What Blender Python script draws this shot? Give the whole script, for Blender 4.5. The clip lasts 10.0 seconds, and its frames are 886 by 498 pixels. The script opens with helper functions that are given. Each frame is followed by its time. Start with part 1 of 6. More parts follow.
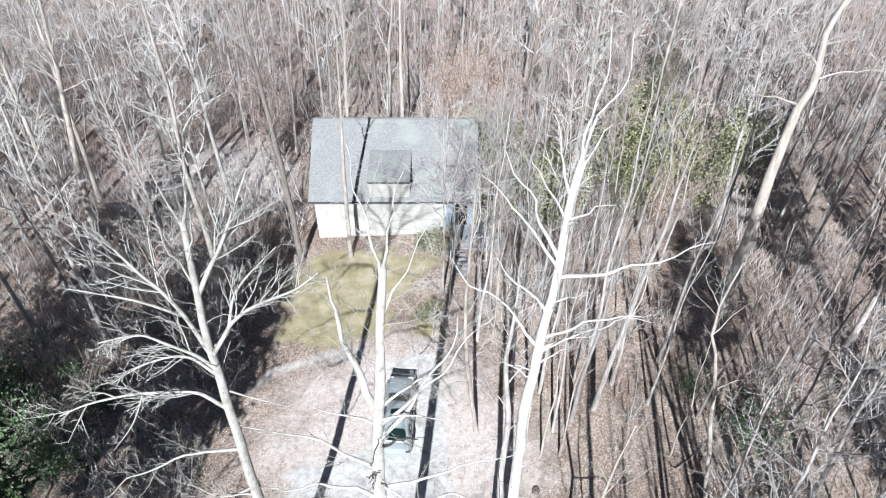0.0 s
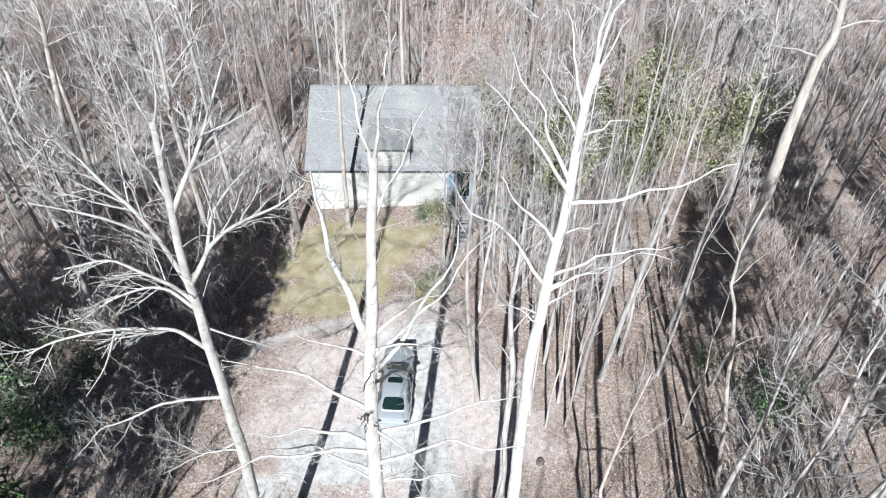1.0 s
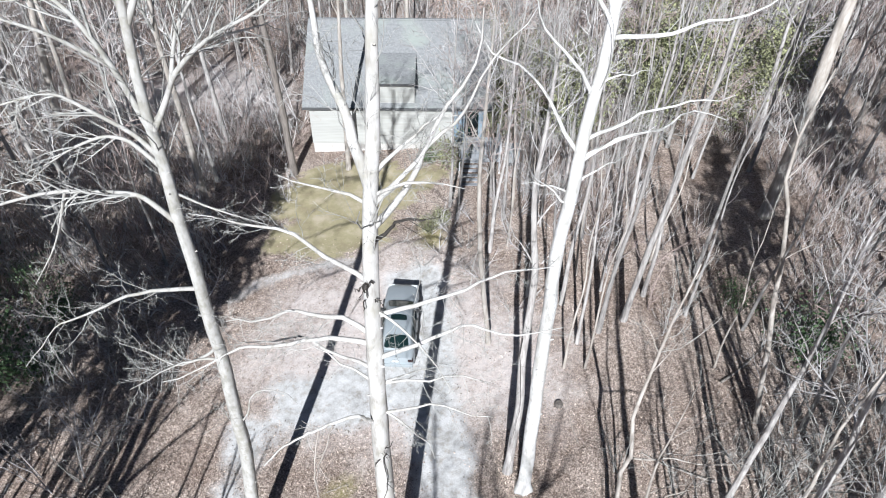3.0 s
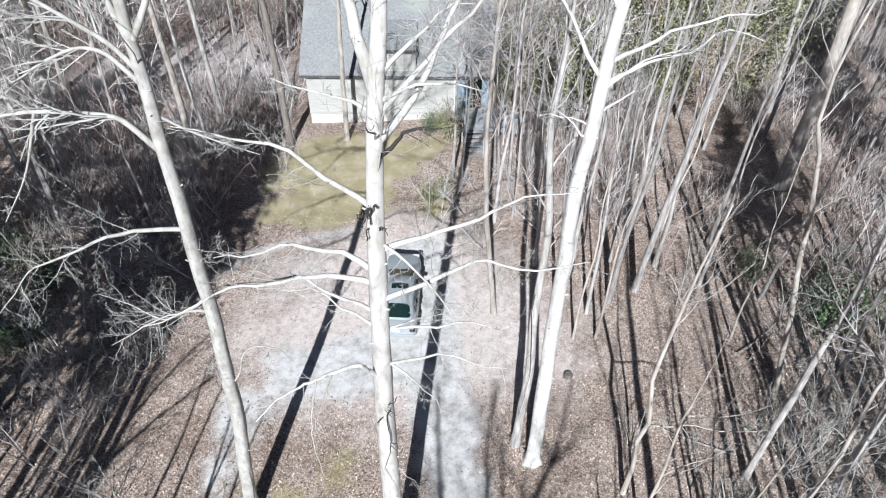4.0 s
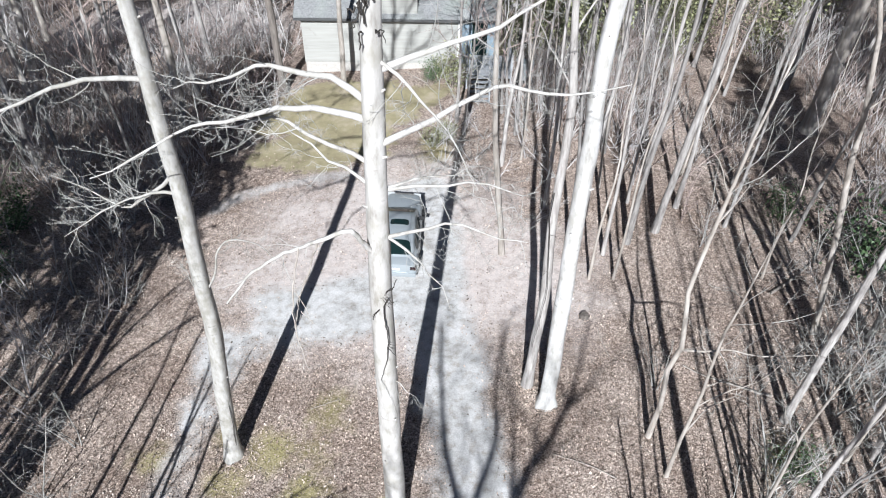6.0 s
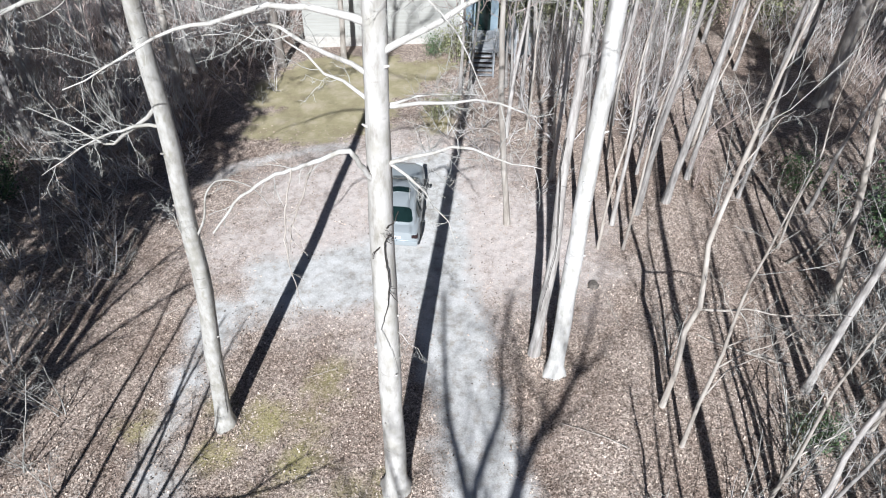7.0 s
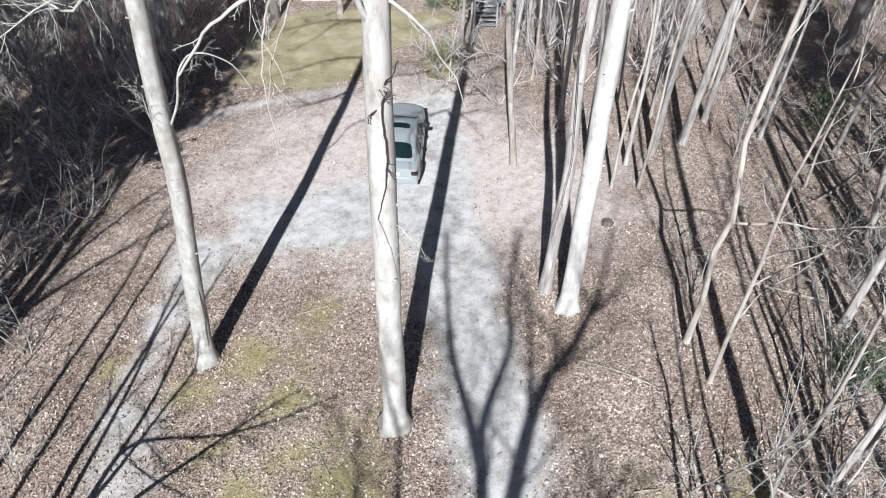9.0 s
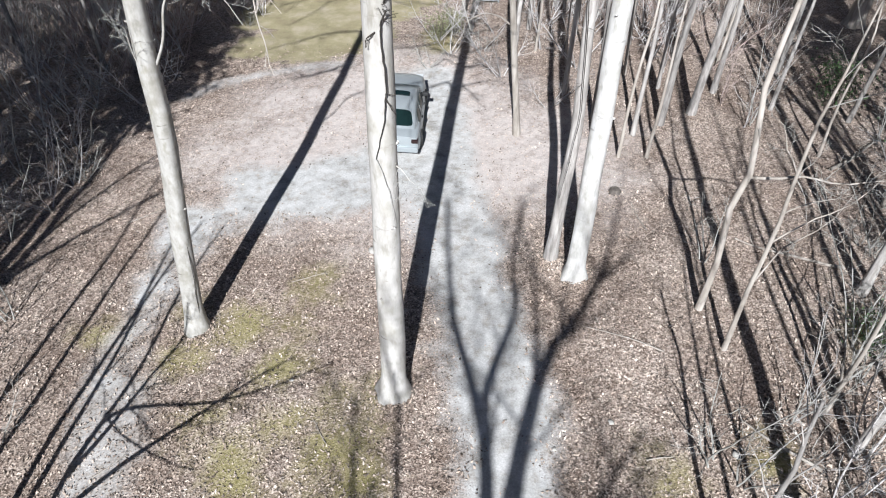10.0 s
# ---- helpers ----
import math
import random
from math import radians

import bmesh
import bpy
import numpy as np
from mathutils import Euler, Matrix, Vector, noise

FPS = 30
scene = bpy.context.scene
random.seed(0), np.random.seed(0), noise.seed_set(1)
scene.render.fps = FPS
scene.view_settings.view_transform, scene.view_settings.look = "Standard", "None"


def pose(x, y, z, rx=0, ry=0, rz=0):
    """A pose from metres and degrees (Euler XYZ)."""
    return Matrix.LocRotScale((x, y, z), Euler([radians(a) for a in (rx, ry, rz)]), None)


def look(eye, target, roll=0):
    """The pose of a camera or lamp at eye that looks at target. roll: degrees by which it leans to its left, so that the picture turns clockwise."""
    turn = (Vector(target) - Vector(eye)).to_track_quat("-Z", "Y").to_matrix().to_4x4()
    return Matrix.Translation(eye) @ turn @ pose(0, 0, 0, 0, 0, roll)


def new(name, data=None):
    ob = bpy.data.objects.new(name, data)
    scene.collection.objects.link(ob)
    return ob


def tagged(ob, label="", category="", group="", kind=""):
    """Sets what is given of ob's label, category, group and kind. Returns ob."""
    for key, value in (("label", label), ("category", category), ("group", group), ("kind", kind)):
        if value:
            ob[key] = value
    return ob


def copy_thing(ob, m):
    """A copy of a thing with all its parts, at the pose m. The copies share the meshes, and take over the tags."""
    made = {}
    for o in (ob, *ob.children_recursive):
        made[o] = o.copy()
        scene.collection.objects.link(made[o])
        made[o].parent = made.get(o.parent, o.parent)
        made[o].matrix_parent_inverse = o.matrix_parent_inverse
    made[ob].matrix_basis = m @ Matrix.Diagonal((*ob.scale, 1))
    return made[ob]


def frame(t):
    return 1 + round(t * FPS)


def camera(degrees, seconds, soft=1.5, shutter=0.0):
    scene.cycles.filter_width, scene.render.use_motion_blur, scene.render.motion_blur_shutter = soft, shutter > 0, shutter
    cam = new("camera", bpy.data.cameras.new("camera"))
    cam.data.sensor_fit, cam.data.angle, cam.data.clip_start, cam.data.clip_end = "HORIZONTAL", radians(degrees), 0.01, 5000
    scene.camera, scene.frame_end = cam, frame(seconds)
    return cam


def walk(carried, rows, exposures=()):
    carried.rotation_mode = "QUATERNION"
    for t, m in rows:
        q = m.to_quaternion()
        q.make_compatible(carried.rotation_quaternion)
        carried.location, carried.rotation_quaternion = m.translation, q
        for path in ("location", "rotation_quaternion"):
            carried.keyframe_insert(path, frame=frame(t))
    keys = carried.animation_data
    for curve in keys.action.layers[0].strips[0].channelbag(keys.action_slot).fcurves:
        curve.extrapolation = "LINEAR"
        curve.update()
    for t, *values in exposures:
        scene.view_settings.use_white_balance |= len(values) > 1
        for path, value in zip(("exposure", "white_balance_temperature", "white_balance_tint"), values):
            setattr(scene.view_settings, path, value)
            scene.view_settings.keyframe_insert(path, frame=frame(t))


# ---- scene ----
cam = camera(68.0, 10.0, soft=1.1)
ROWS = [
    (0.0, 0.000, 0.000, 31.980, 51.10, -0.17, -0.29),
    (0.5, 0.021, -0.017, 30.630, 51.14, -0.19, -0.12),
    (1.0, 0.071, -0.047, 29.294, 51.23, -0.24, -0.02),
    (1.5, 0.022, -0.044, 28.060, 51.27, -0.22, 0.07),
    (2.0, -0.081, -0.024, 26.963, 51.16, -0.12, 0.23),
    (2.5, -0.104, 0.065, 25.828, 51.06, -0.21, 0.32),
    (4.0, -0.483, 0.420, 22.731, 50.57, -0.55, 0.14),
    (4.5, -0.522, 0.455, 21.721, 50.65, -0.64, 0.15),
    (5.0, -0.554, 0.427, 20.708, 50.80, -0.74, 0.22),
    (5.5, -0.591, 0.430, 19.714, 50.92, -0.80, 0.21),
    (6.0, -0.617, 0.437, 18.764, 51.11, -0.78, 0.26),
    (7.5, -0.744, 0.389, 16.204, 51.49, -1.00, 0.39),
    (8.0, -0.767, 0.376, 15.420, 51.63, -1.02, 0.36),
    (8.5, -0.784, 0.368, 14.731, 51.66, -1.02, 0.32),
    (9.0, -0.794, 0.342, 14.046, 51.70, -1.06, 0.28),
    (9.5, -0.806, 0.324, 13.358, 51.71, -1.12, 0.33),
    (10.0, -0.832, 0.330, 12.705, 51.81, -1.18, 0.28),
]
walk(cam, [(t, pose(*row)) for t, *row in ROWS], [(0, 1.10, 5820, 6), (1.5, 1.0, 5820, 6.5), (4, 0.89, 5800, 7), (10, 0.80, 5930, 7)])

# ---- light ----
SUN_EL, SUN_AZ = 32.0, 6.3  # elevation; the light travels towards +y, turned this much towards +x
world = bpy.data.worlds.new("sky")
scene.world = world
world.use_nodes = True
wn = world.node_tree.nodes
sky = wn.new("ShaderNodeTexSky")
sky.sky_type, sky.sun_disc = "NISHITA", False
sky.sun_elevation, sky.sun_rotation = radians(SUN_EL), radians(180 + SUN_AZ)
sky.air_density, sky.dust_density, sky.ozone_density = 0.26, 0.08, 0.6
wn["Background"].inputs["Strength"].default_value = 0.05
world.node_tree.links.new(sky.outputs["Color"], wn["Background"].inputs["Color"])
sun_data = bpy.data.lights.new("sun", "SUN")
sun_data.energy, sun_data.angle, sun_data.color = 5.0, radians(0.53), (1.0, 0.962, 0.938)
sun = new("sun", sun_data)
a_, e_ = radians(SUN_AZ), radians(SUN_EL)
to_ground = Vector((math.sin(a_) * math.cos(e_), math.cos(a_) * math.cos(e_), -math.sin(e_)))
sun.matrix_world = look((-8, -40, 40), Vector((-8, -40, 40)) + to_ground)


# ---- materials ----
def mat(name, stops, scale=3.0, rough=0.9, bump=0.3, detail=8.0, speck=0.0, vary=0.0, metal=0.0, stretch=(1, 1, 1), second=None, bump_dist=0.02, scars=0.0):
    """A noise-coloured surface: stops is a list of (position, colour); second adds large stains; scars adds dark rings and flecks across the grain; vary shifts it from object to object."""
    m = bpy.data.materials.new(name)
    m.use_nodes = True
    nt = m.node_tree
    n, ln = nt.nodes, nt.links
    b = n["Principled BSDF"]
    b.inputs["Roughness"].default_value, b.inputs["Metallic"].default_value = rough, metal
    b.inputs["Specular IOR Level"].default_value = 0.25
    co = n.new("ShaderNodeTexCoord")
    mp = n.new("ShaderNodeMapping")
    mp.inputs["Scale"].default_value = stretch
    ln.new(co.outputs["Object"], mp.inputs["Vector"])
    tx = n.new("ShaderNodeTexNoise")
    tx.inputs["Scale"].default_value, tx.inputs["Detail"].default_value, tx.inputs["Roughness"].default_value = scale, detail, 0.65
    ln.new(mp.outputs["Vector"], tx.inputs["Vector"])
    rp = n.new("ShaderNodeValToRGB")
    cr = rp.color_ramp
    while len(cr.elements) < len(stops):
        cr.elements.new(0.5)
    for el, (p, c) in zip(cr.elements, stops):
        el.position, el.color = p, (*c, 1)
    ln.new(tx.outputs["Fac"], rp.inputs["Fac"])
    col = rp.outputs["Color"]
    if second:
        s2, c2, lo, hi = second
        t2 = n.new("ShaderNodeTexNoise")
        t2.inputs["Scale"].default_value, t2.inputs["Detail"].default_value = s2, 5
        ln.new(co.outputs["Object"], t2.inputs["Vector"])
        r2 = n.new("ShaderNodeMapRange")
        r2.inputs["From Min"].default_value, r2.inputs["From Max"].default_value = lo, hi
        ln.new(t2.outputs["Fac"], r2.inputs["Value"])
        mx = n.new("ShaderNodeMix")
        mx.data_type = "RGBA"
        ln.new(r2.outputs["Result"], mx.inputs["Factor"])
        ln.new(col, mx.inputs["A"])
        mx.inputs["B"].default_value = (*c2, 1)
        col = mx.outputs["Result"]
    if scars:
        for stretch_, scale_, lo, hi, c2 in (((1.6, 1.6, 6.0), 1.3, 0.68, 0.76, (0.12, 0.105, 0.085)), ((3.0, 3.0, 1.3), 2.6, 0.56, 0.74, (0.25, 0.235, 0.19))):
            mp3 = n.new("ShaderNodeMapping")
            mp3.inputs["Scale"].default_value = stretch_
            ln.new(co.outputs["Object"], mp3.inputs["Vector"])
            t3 = n.new("ShaderNodeTexNoise")
            t3.inputs["Scale"].default_value, t3.inputs["Detail"].default_value = scale_, 3
            ln.new(mp3.outputs["Vector"], t3.inputs["Vector"])
            r3 = n.new("ShaderNodeMapRange")
            r3.inputs["From Min"].default_value, r3.inputs["From Max"].default_value, r3.inputs["To Max"].default_value = lo, hi, scars
            ln.new(t3.outputs["Fac"], r3.inputs["Value"])
            m3 = n.new("ShaderNodeMix")
            m3.data_type = "RGBA"
            ln.new(r3.outputs["Result"], m3.inputs["Factor"])
            ln.new(col, m3.inputs["A"])
            m3.inputs["B"].default_value = (*c2, 1)
            col = m3.outputs["Result"]
    if vary:
        oi = n.new("ShaderNodeObjectInfo")
        hs = n.new("ShaderNodeHueSaturation")
        mr = n.new("ShaderNodeMapRange")
        mr.inputs["To Min"].default_value, mr.inputs["To Max"].default_value = 1 - vary, 1 + vary
        ln.new(oi.outputs["Random"], mr.inputs["Value"])
        ln.new(mr.outputs["Result"], hs.inputs["Value"])
        ln.new(col, hs.inputs["Color"])
        col = hs.outputs["Color"]
    if speck:
        ge = n.new("ShaderNodeNewGeometry")
        hs2 = n.new("ShaderNodeHueSaturation")
        mr2 = n.new("ShaderNodeMapRange")
        mr2.inputs["To Min"].default_value, mr2.inputs["To Max"].default_value = 1 - speck, 1 + speck
        ln.new(ge.outputs["Random Per Island"], mr2.inputs["Value"])
        ln.new(mr2.outputs["Result"], hs2.inputs["Value"])
        ln.new(col, hs2.inputs["Color"])
        col = hs2.outputs["Color"]
    ln.new(col, b.inputs["Base Color"])
    if bump:
        bp = n.new("ShaderNodeBump")
        bp.inputs["Strength"].default_value, bp.inputs["Distance"].default_value = bump, bump_dist
        ln.new(tx.outputs["Fac"], bp.inputs["Height"])
        ln.new(bp.outputs["Normal"], b.inputs["Normal"])
    return m


def plain(name, color, rough=0.5, metal=0.0, spec=0.5, trans=0.0):
    m = bpy.data.materials.new(name)
    m.use_nodes = True
    b = m.node_tree.nodes["Principled BSDF"]
    b.inputs["Base Color"].default_value = (*color, 1)
    b.inputs["Roughness"].default_value, b.inputs["Metallic"].default_value = rough, metal
    b.inputs["Specular IOR Level"].default_value, b.inputs["Transmission Weight"].default_value = spec, trans
    return m


BARK_PALE = mat("pale_bark", [(0.30, (0.27, 0.25, 0.22)), (0.45, (0.42, 0.40, 0.367)), (0.62, (0.52, 0.50, 0.47))], 2.6, 0.85, 0.22, stretch=(1.6, 1.6, 0.5),
                second=(2.2, (0.32, 0.30, 0.25), 0.5, 0.8), bump_dist=0.02, scars=0.6)
BARK_WHITE = mat("white_bark", [(0.30, (0.33, 0.315, 0.285)), (0.45, (0.49, 0.475, 0.445)), (0.62, (0.60, 0.585, 0.56))], 2.4, 0.85, 0.22, stretch=(1.6, 1.6, 0.5),
                 second=(2.0, (0.40, 0.38, 0.33), 0.52, 0.82), scars=0.5)
BARK_ASH = mat("ash_grey_bark", [(0.30, (0.21, 0.20, 0.175)), (0.45, (0.34, 0.325, 0.295)), (0.62, (0.43, 0.415, 0.385))], 3.4, 0.85, 0.3, stretch=(1.6, 1.6, 0.7), second=(2.6, (0.25, 0.235, 0.195), 0.5, 0.75), bump_dist=0.02, scars=0.8)
BARK_TAN = mat("tan_bark", [(0.3, (0.22, 0.19, 0.16)), (0.5, (0.34, 0.305, 0.265)), (0.65, (0.45, 0.41, 0.365))], 2.5, 0.9, 0.5, stretch=(2, 2, 0.4), vary=0.15)
BARK_GREY = mat("grey_bark", [(0.3, (0.155, 0.14, 0.128)), (0.5, (0.285, 0.265, 0.245)), (0.68, (0.41, 0.39, 0.365))], 4.0, 0.95, 0.6, stretch=(2.5, 2.5, 0.35), vary=0.32, bump_dist=0.03)
BARK_DARK = mat("dark_bark", [(0.3, (0.08, 0.07, 0.06)), (0.6, (0.19, 0.165, 0.145))], 4.0, 0.95, 0.6, stretch=(2.5, 2.5, 0.35), vary=0.2)
TWIG = mat("twigs", [(0.3, (0.30, 0.28, 0.267)), (0.6, (0.46, 0.437, 0.42))], 1.5, 0.95, 0.0, vary=0.3, detail=2)
TWIG_DULL = mat("dull_twigs", [(0.3, (0.19, 0.168, 0.155)), (0.6, (0.31, 0.282, 0.265))], 1.5, 0.95, 0.0, vary=0.25, detail=2)
TWIG_PALE = mat("pale_twigs", [(0.3, (0.23, 0.222, 0.20)), (0.6, (0.38, 0.37, 0.34))], 1.5, 0.95, 0.0, detail=2)
TWIG_RED = mat("reddish_twigs", [(0.3, (0.24, 0.187, 0.165)), (0.6, (0.37, 0.30, 0.272))], 1.5, 0.95, 0.0, vary=0.2, detail=2)
NEEDLE = mat("needles", [(0.3, (0.025, 0.05, 0.018)), (0.6, (0.07, 0.11, 0.04))], 2.0, 0.7, 0.0, speck=0.4, detail=3)
LEAF_OLIVE = mat("olive_leaves", [(0.3, (0.15, 0.158, 0.085)), (0.6, (0.27, 0.272, 0.15))], 2.0, 0.6, 0.0, speck=0.4, detail=3)
LEAF_GREEN = mat("dark_green_leaves", [(0.3, (0.04, 0.07, 0.03)), (0.6, (0.095, 0.145, 0.065))], 2.0, 0.5, 0.0, speck=0.4, detail=3)
LEAF_TAN = mat("tan_leaves", [(0.3, (0.27, 0.20, 0.16)), (0.6, (0.43, 0.335, 0.28))], 2.0, 0.8, 0.0, speck=0.4, detail=3)
LITTER = mat("dead_leaves", [(0.3, (0.19, 0.14, 0.11)), (0.5, (0.37, 0.30, 0.245)), (0.7, (0.56, 0.48, 0.41))], 1.3, 0.85, 0.0, speck=0.8, detail=3)
SIDING = mat("white_siding", [(0.3, (0.29, 0.285, 0.26)), (0.7, (0.37, 0.365, 0.335))], 1.2, 0.6, 0.1, stretch=(0.3, 1, 6))
SHINGLE = mat("grey_shingles", [(0.3, (0.15, 0.152, 0.15)), (0.5, (0.215, 0.217, 0.214)), (0.7, (0.285, 0.286, 0.28))], 9.0, 0.95, 0.5, second=(0.5, (0.26, 0.28, 0.25), 0.5, 0.75))
TRIM = mat("white_trim", [(0.3, (0.66, 0.66, 0.64)), (0.7, (0.78, 0.78, 0.76))], 3, 0.5, 0.05)
CONCRETE = mat("concrete", [(0.3, (0.34, 0.32, 0.29)), (0.7, (0.48, 0.46, 0.42))], 6, 0.9, 0.3)
DECKWOOD = mat("weathered_deck_wood", [(0.3, (0.22, 0.23, 0.24)), (0.7, (0.38, 0.39, 0.40))], 5, 0.85, 0.3, stretch=(1, 8, 8), vary=0.15)
PAINT = mat("silver_green_paint", [(0.3, (0.33, 0.36, 0.37)), (0.7, (0.39, 0.42, 0.43))], 30, 0.3, 0.0, metal=0.35)
GLASS_DARK = plain("tinted_glass", (0.008, 0.018, 0.017), 0.06, 0.0, 0.5)
RUBBER = plain("black_rubber", (0.02, 0.02, 0.02), 0.8)
ALLOY = plain("alloy_rim", (0.5, 0.5, 0.5), 0.35, 0.9)
BLACK = plain("black_plastic", (0.025, 0.025, 0.025), 0.6)
CHROME = plain("chrome", (0.7, 0.7, 0.7), 0.15, 1.0)
RED_LENS = plain("red_lens", (0.02, 0.008, 0.008), 0.35)
BLUE_SIDING = mat("blue_grey_boards", [(0.3, (0.17, 0.22, 0.26)), (0.7, (0.24, 0.30, 0.34))], 2, 0.6, 0.1, stretch=(0.3, 1, 6))
CLEAR_LENS = plain("clear_lens", (0.6, 0.62, 0.62), 0.15)
GUTTER = mat("dark_gutter", [(0.3, (0.05, 0.05, 0.05)), (0.7, (0.09, 0.09, 0.088))], 6, 0.5, 0.05)
VINE = mat("dead_vine", [(0.3, (0.02, 0.018, 0.016)), (0.7, (0.06, 0.052, 0.045))], 9, 0.95, 0.4)
PLATE = plain("pale_plate", (0.6, 0.6, 0.6), 0.5)


# ---- helpers for meshes ----
def part(name, data, material, parent=None, label=""):
    """Links a bmesh or (verts, faces) as ONE mesh object under a thing or a part."""
    me = bpy.data.meshes.new(name)
    if isinstance(data, tuple):
        me.from_pydata(data[0], [], data[1])
    else:
        bmesh.ops.recalc_face_normals(data, faces=data.faces)
        data.to_mesh(me)
        data.free()
    me.materials.append(material)
    ob = new(name, me)
    if parent is not None:
        ob.parent = parent
    if label:
        ob["label"] = label
    return ob


def smooth(ob, angle=40):
    me = ob.data
    me.polygons.foreach_set("use_smooth", [True] * len(me.polygons))
    me.set_sharp_from_angle(angle=radians(angle))
    return ob


def box(bm, x0, x1, y0, y1, z0, z1, bevel=0.0):
    r = bmesh.ops.create_cube(bm, size=1.0)
    for v in r["verts"]:
        v.co = Vector(((x0 + x1) / 2 + v.co.x * (x1 - x0), (y0 + y1) / 2 + v.co.y * (y1 - y0), (z0 + z1) / 2 + v.co.z * (z1 - z0)))
    if bevel:
        es = {e for v in r["verts"] for e in v.link_edges}
        bmesh.ops.bevel(bm, geom=list(es), offset=bevel, segments=2, affect="EDGES", profile=0.6)
    return bm


def boxed(name, dims, material, parent=None, label="", bevel=0.01):
    return part(name, box(bmesh.new(), *dims, bevel=bevel), material, parent, label)


MOUNDS = ((-7.2, 12.9), (-1.82, 10.8), (3.1, 14.7), (2.5, 15.4))  # litter heaped round the feet of the large trees


def ground_z(x, y):
    yy = max(-40.0, min(y, 37.0))
    xx = max(-14.0, min(x + 1.45, 22.0))
    z = 0.075 * (yy - 10.86) + 0.045 * xx
    far = min(1.0, max(0.0, (abs(x + 1) - 12) / 15) + max(0.0, (y - 44) / 15))
    z += far * 0.9 * noise.noise((x * 0.05, y * 0.05, 3.1))
    for hx, hy in MOUNDS:
        d2 = (x - hx) ** 2 + (y - hy) ** 2
        if d2 < 1.6:
            z += 0.11 * math.exp(-d2 / 0.22)
    z += 0.05 * noise.noise((x * 0.45, y * 0.45, 0.0)) + 0.02 * noise.noise((x * 1.6, y * 1.6, 5.0))
    return z


def tube(V, F, pts, radii, n, rough=0.0, cap=True):
    """Adds a tapered, closed tube along pts to the lists."""
    k0 = len(V)
    t = (pts[1] - pts[0]).normalized()
    u = t.orthogonal().normalized()
    last = len(pts) - 1
    cs = [(math.cos(2 * math.pi * j / n), math.sin(2 * math.pi * j / n)) for j in range(n)]
    for i, p in enumerate(pts):
        t = (pts[min(i + 1, last)] - pts[max(i - 1, 0)]).normalized()
        u = (u - t * u.dot(t)).normalized()
        w = t.cross(u)
        for c, s in cs:
            r = radii[i]
            if rough:
                r *= 1 + rough * noise.noise((c * 2 + p.x, s * 2 + p.y, p.z * 0.8))
            V.append(p + (u * c + w * s) * r)
    for i in range(last):
        a, b = k0 + i * n, k0 + (i + 1) * n
        for j in range(n):
            F.append((a + j, a + (j + 1) % n, b + (j + 1) % n, b + j))
    if cap:
        F.append(tuple(k0 + last * n + j for j in range(n)))


def wander(rng, start, way, length, segs, wob, rise):
    """A crooked line that bends up by rise."""
    pts, d = [start.copy()], way.normalized()
    for _ in range(segs):
        d = (d + Vector((rng.uniform(-wob, wob), rng.uniform(-wob, wob), rng.uniform(-wob, wob) + rise))).normalized()
        pts.append(pts[-1] + d * (length / segs))
    return pts


def taper(r0, r1, n):
    return [r0 + (r1 - r0) * i / (n - 1) for i in range(n)]


def along(pts, f):
    k = f * (len(pts) - 1)
    i = min(int(k), len(pts) - 2)
    return pts[i].lerp(pts[i + 1], k - i), (pts[i + 1] - pts[i]).normalized()


def sprout(rng, out, pts, r0, r1, level, length, count, lo=0.2, rise=0.05, spread=(30, 65), depth=2, kids=(6, 4), thick=1.0):
    """Side branches along a line, and their own side branches down to depth."""
    V, F = out
    for k in range(count):
        f = lo + (0.98 - lo) * (k + rng.random()) / count
        p, t = along(pts, f)
        side = t.cross(Vector((rng.uniform(-1, 1), rng.uniform(-1, 1), rng.uniform(-1, 1)))).normalized()
        a = radians(rng.uniform(*spread))
        way = t * math.cos(a) + side * math.sin(a)
        le = length * rng.uniform(0.45, 1.15) * (1.2 - 0.6 * f)
        ra = max(0.006 * thick, min(0.6 * (r0 + (r1 - r0) * f), 0.010 * le + 0.004) * thick)
        last = level >= depth
        if last and le < (1.2 if thick > 1.4 else 0.5 if thick > 1 else 0.3):  # a twig that runs to a point
            u = way.orthogonal().normalized() * ra
            w = way.cross(u).normalized() * ra
            k0 = len(V)
            V.extend((p + u, p - u * 0.5 + w * 0.87, p - u * 0.5 - w * 0.87, p + (way + Vector((0, 0, rise))) * le))
            F.extend(((k0, k0 + 1, k0 + 3), (k0 + 1, k0 + 2, k0 + 3), (k0 + 2, k0, k0 + 3)))
            continue
        segs = 1 if last and le < 0.5 else 4 if level == 0 else 3 if level == 1 else 2
        q = wander(rng, p, way, le, segs + (1 if thick < 1 else 0), 0.24 if thick > 1 else 0.36, rise)
        tube(V, F, q, taper(ra, max(0.004 * thick, ra * 0.35), len(q)), 5 if ra > 0.04 else 4 if ra > 0.02 else 3, cap=not last)
        if not last:
            sprout(rng, out, q, ra, ra * 0.35, level + 1, le * 0.52, kids[min(level, 1)], 0.2, rise, spread, depth, kids, thick)


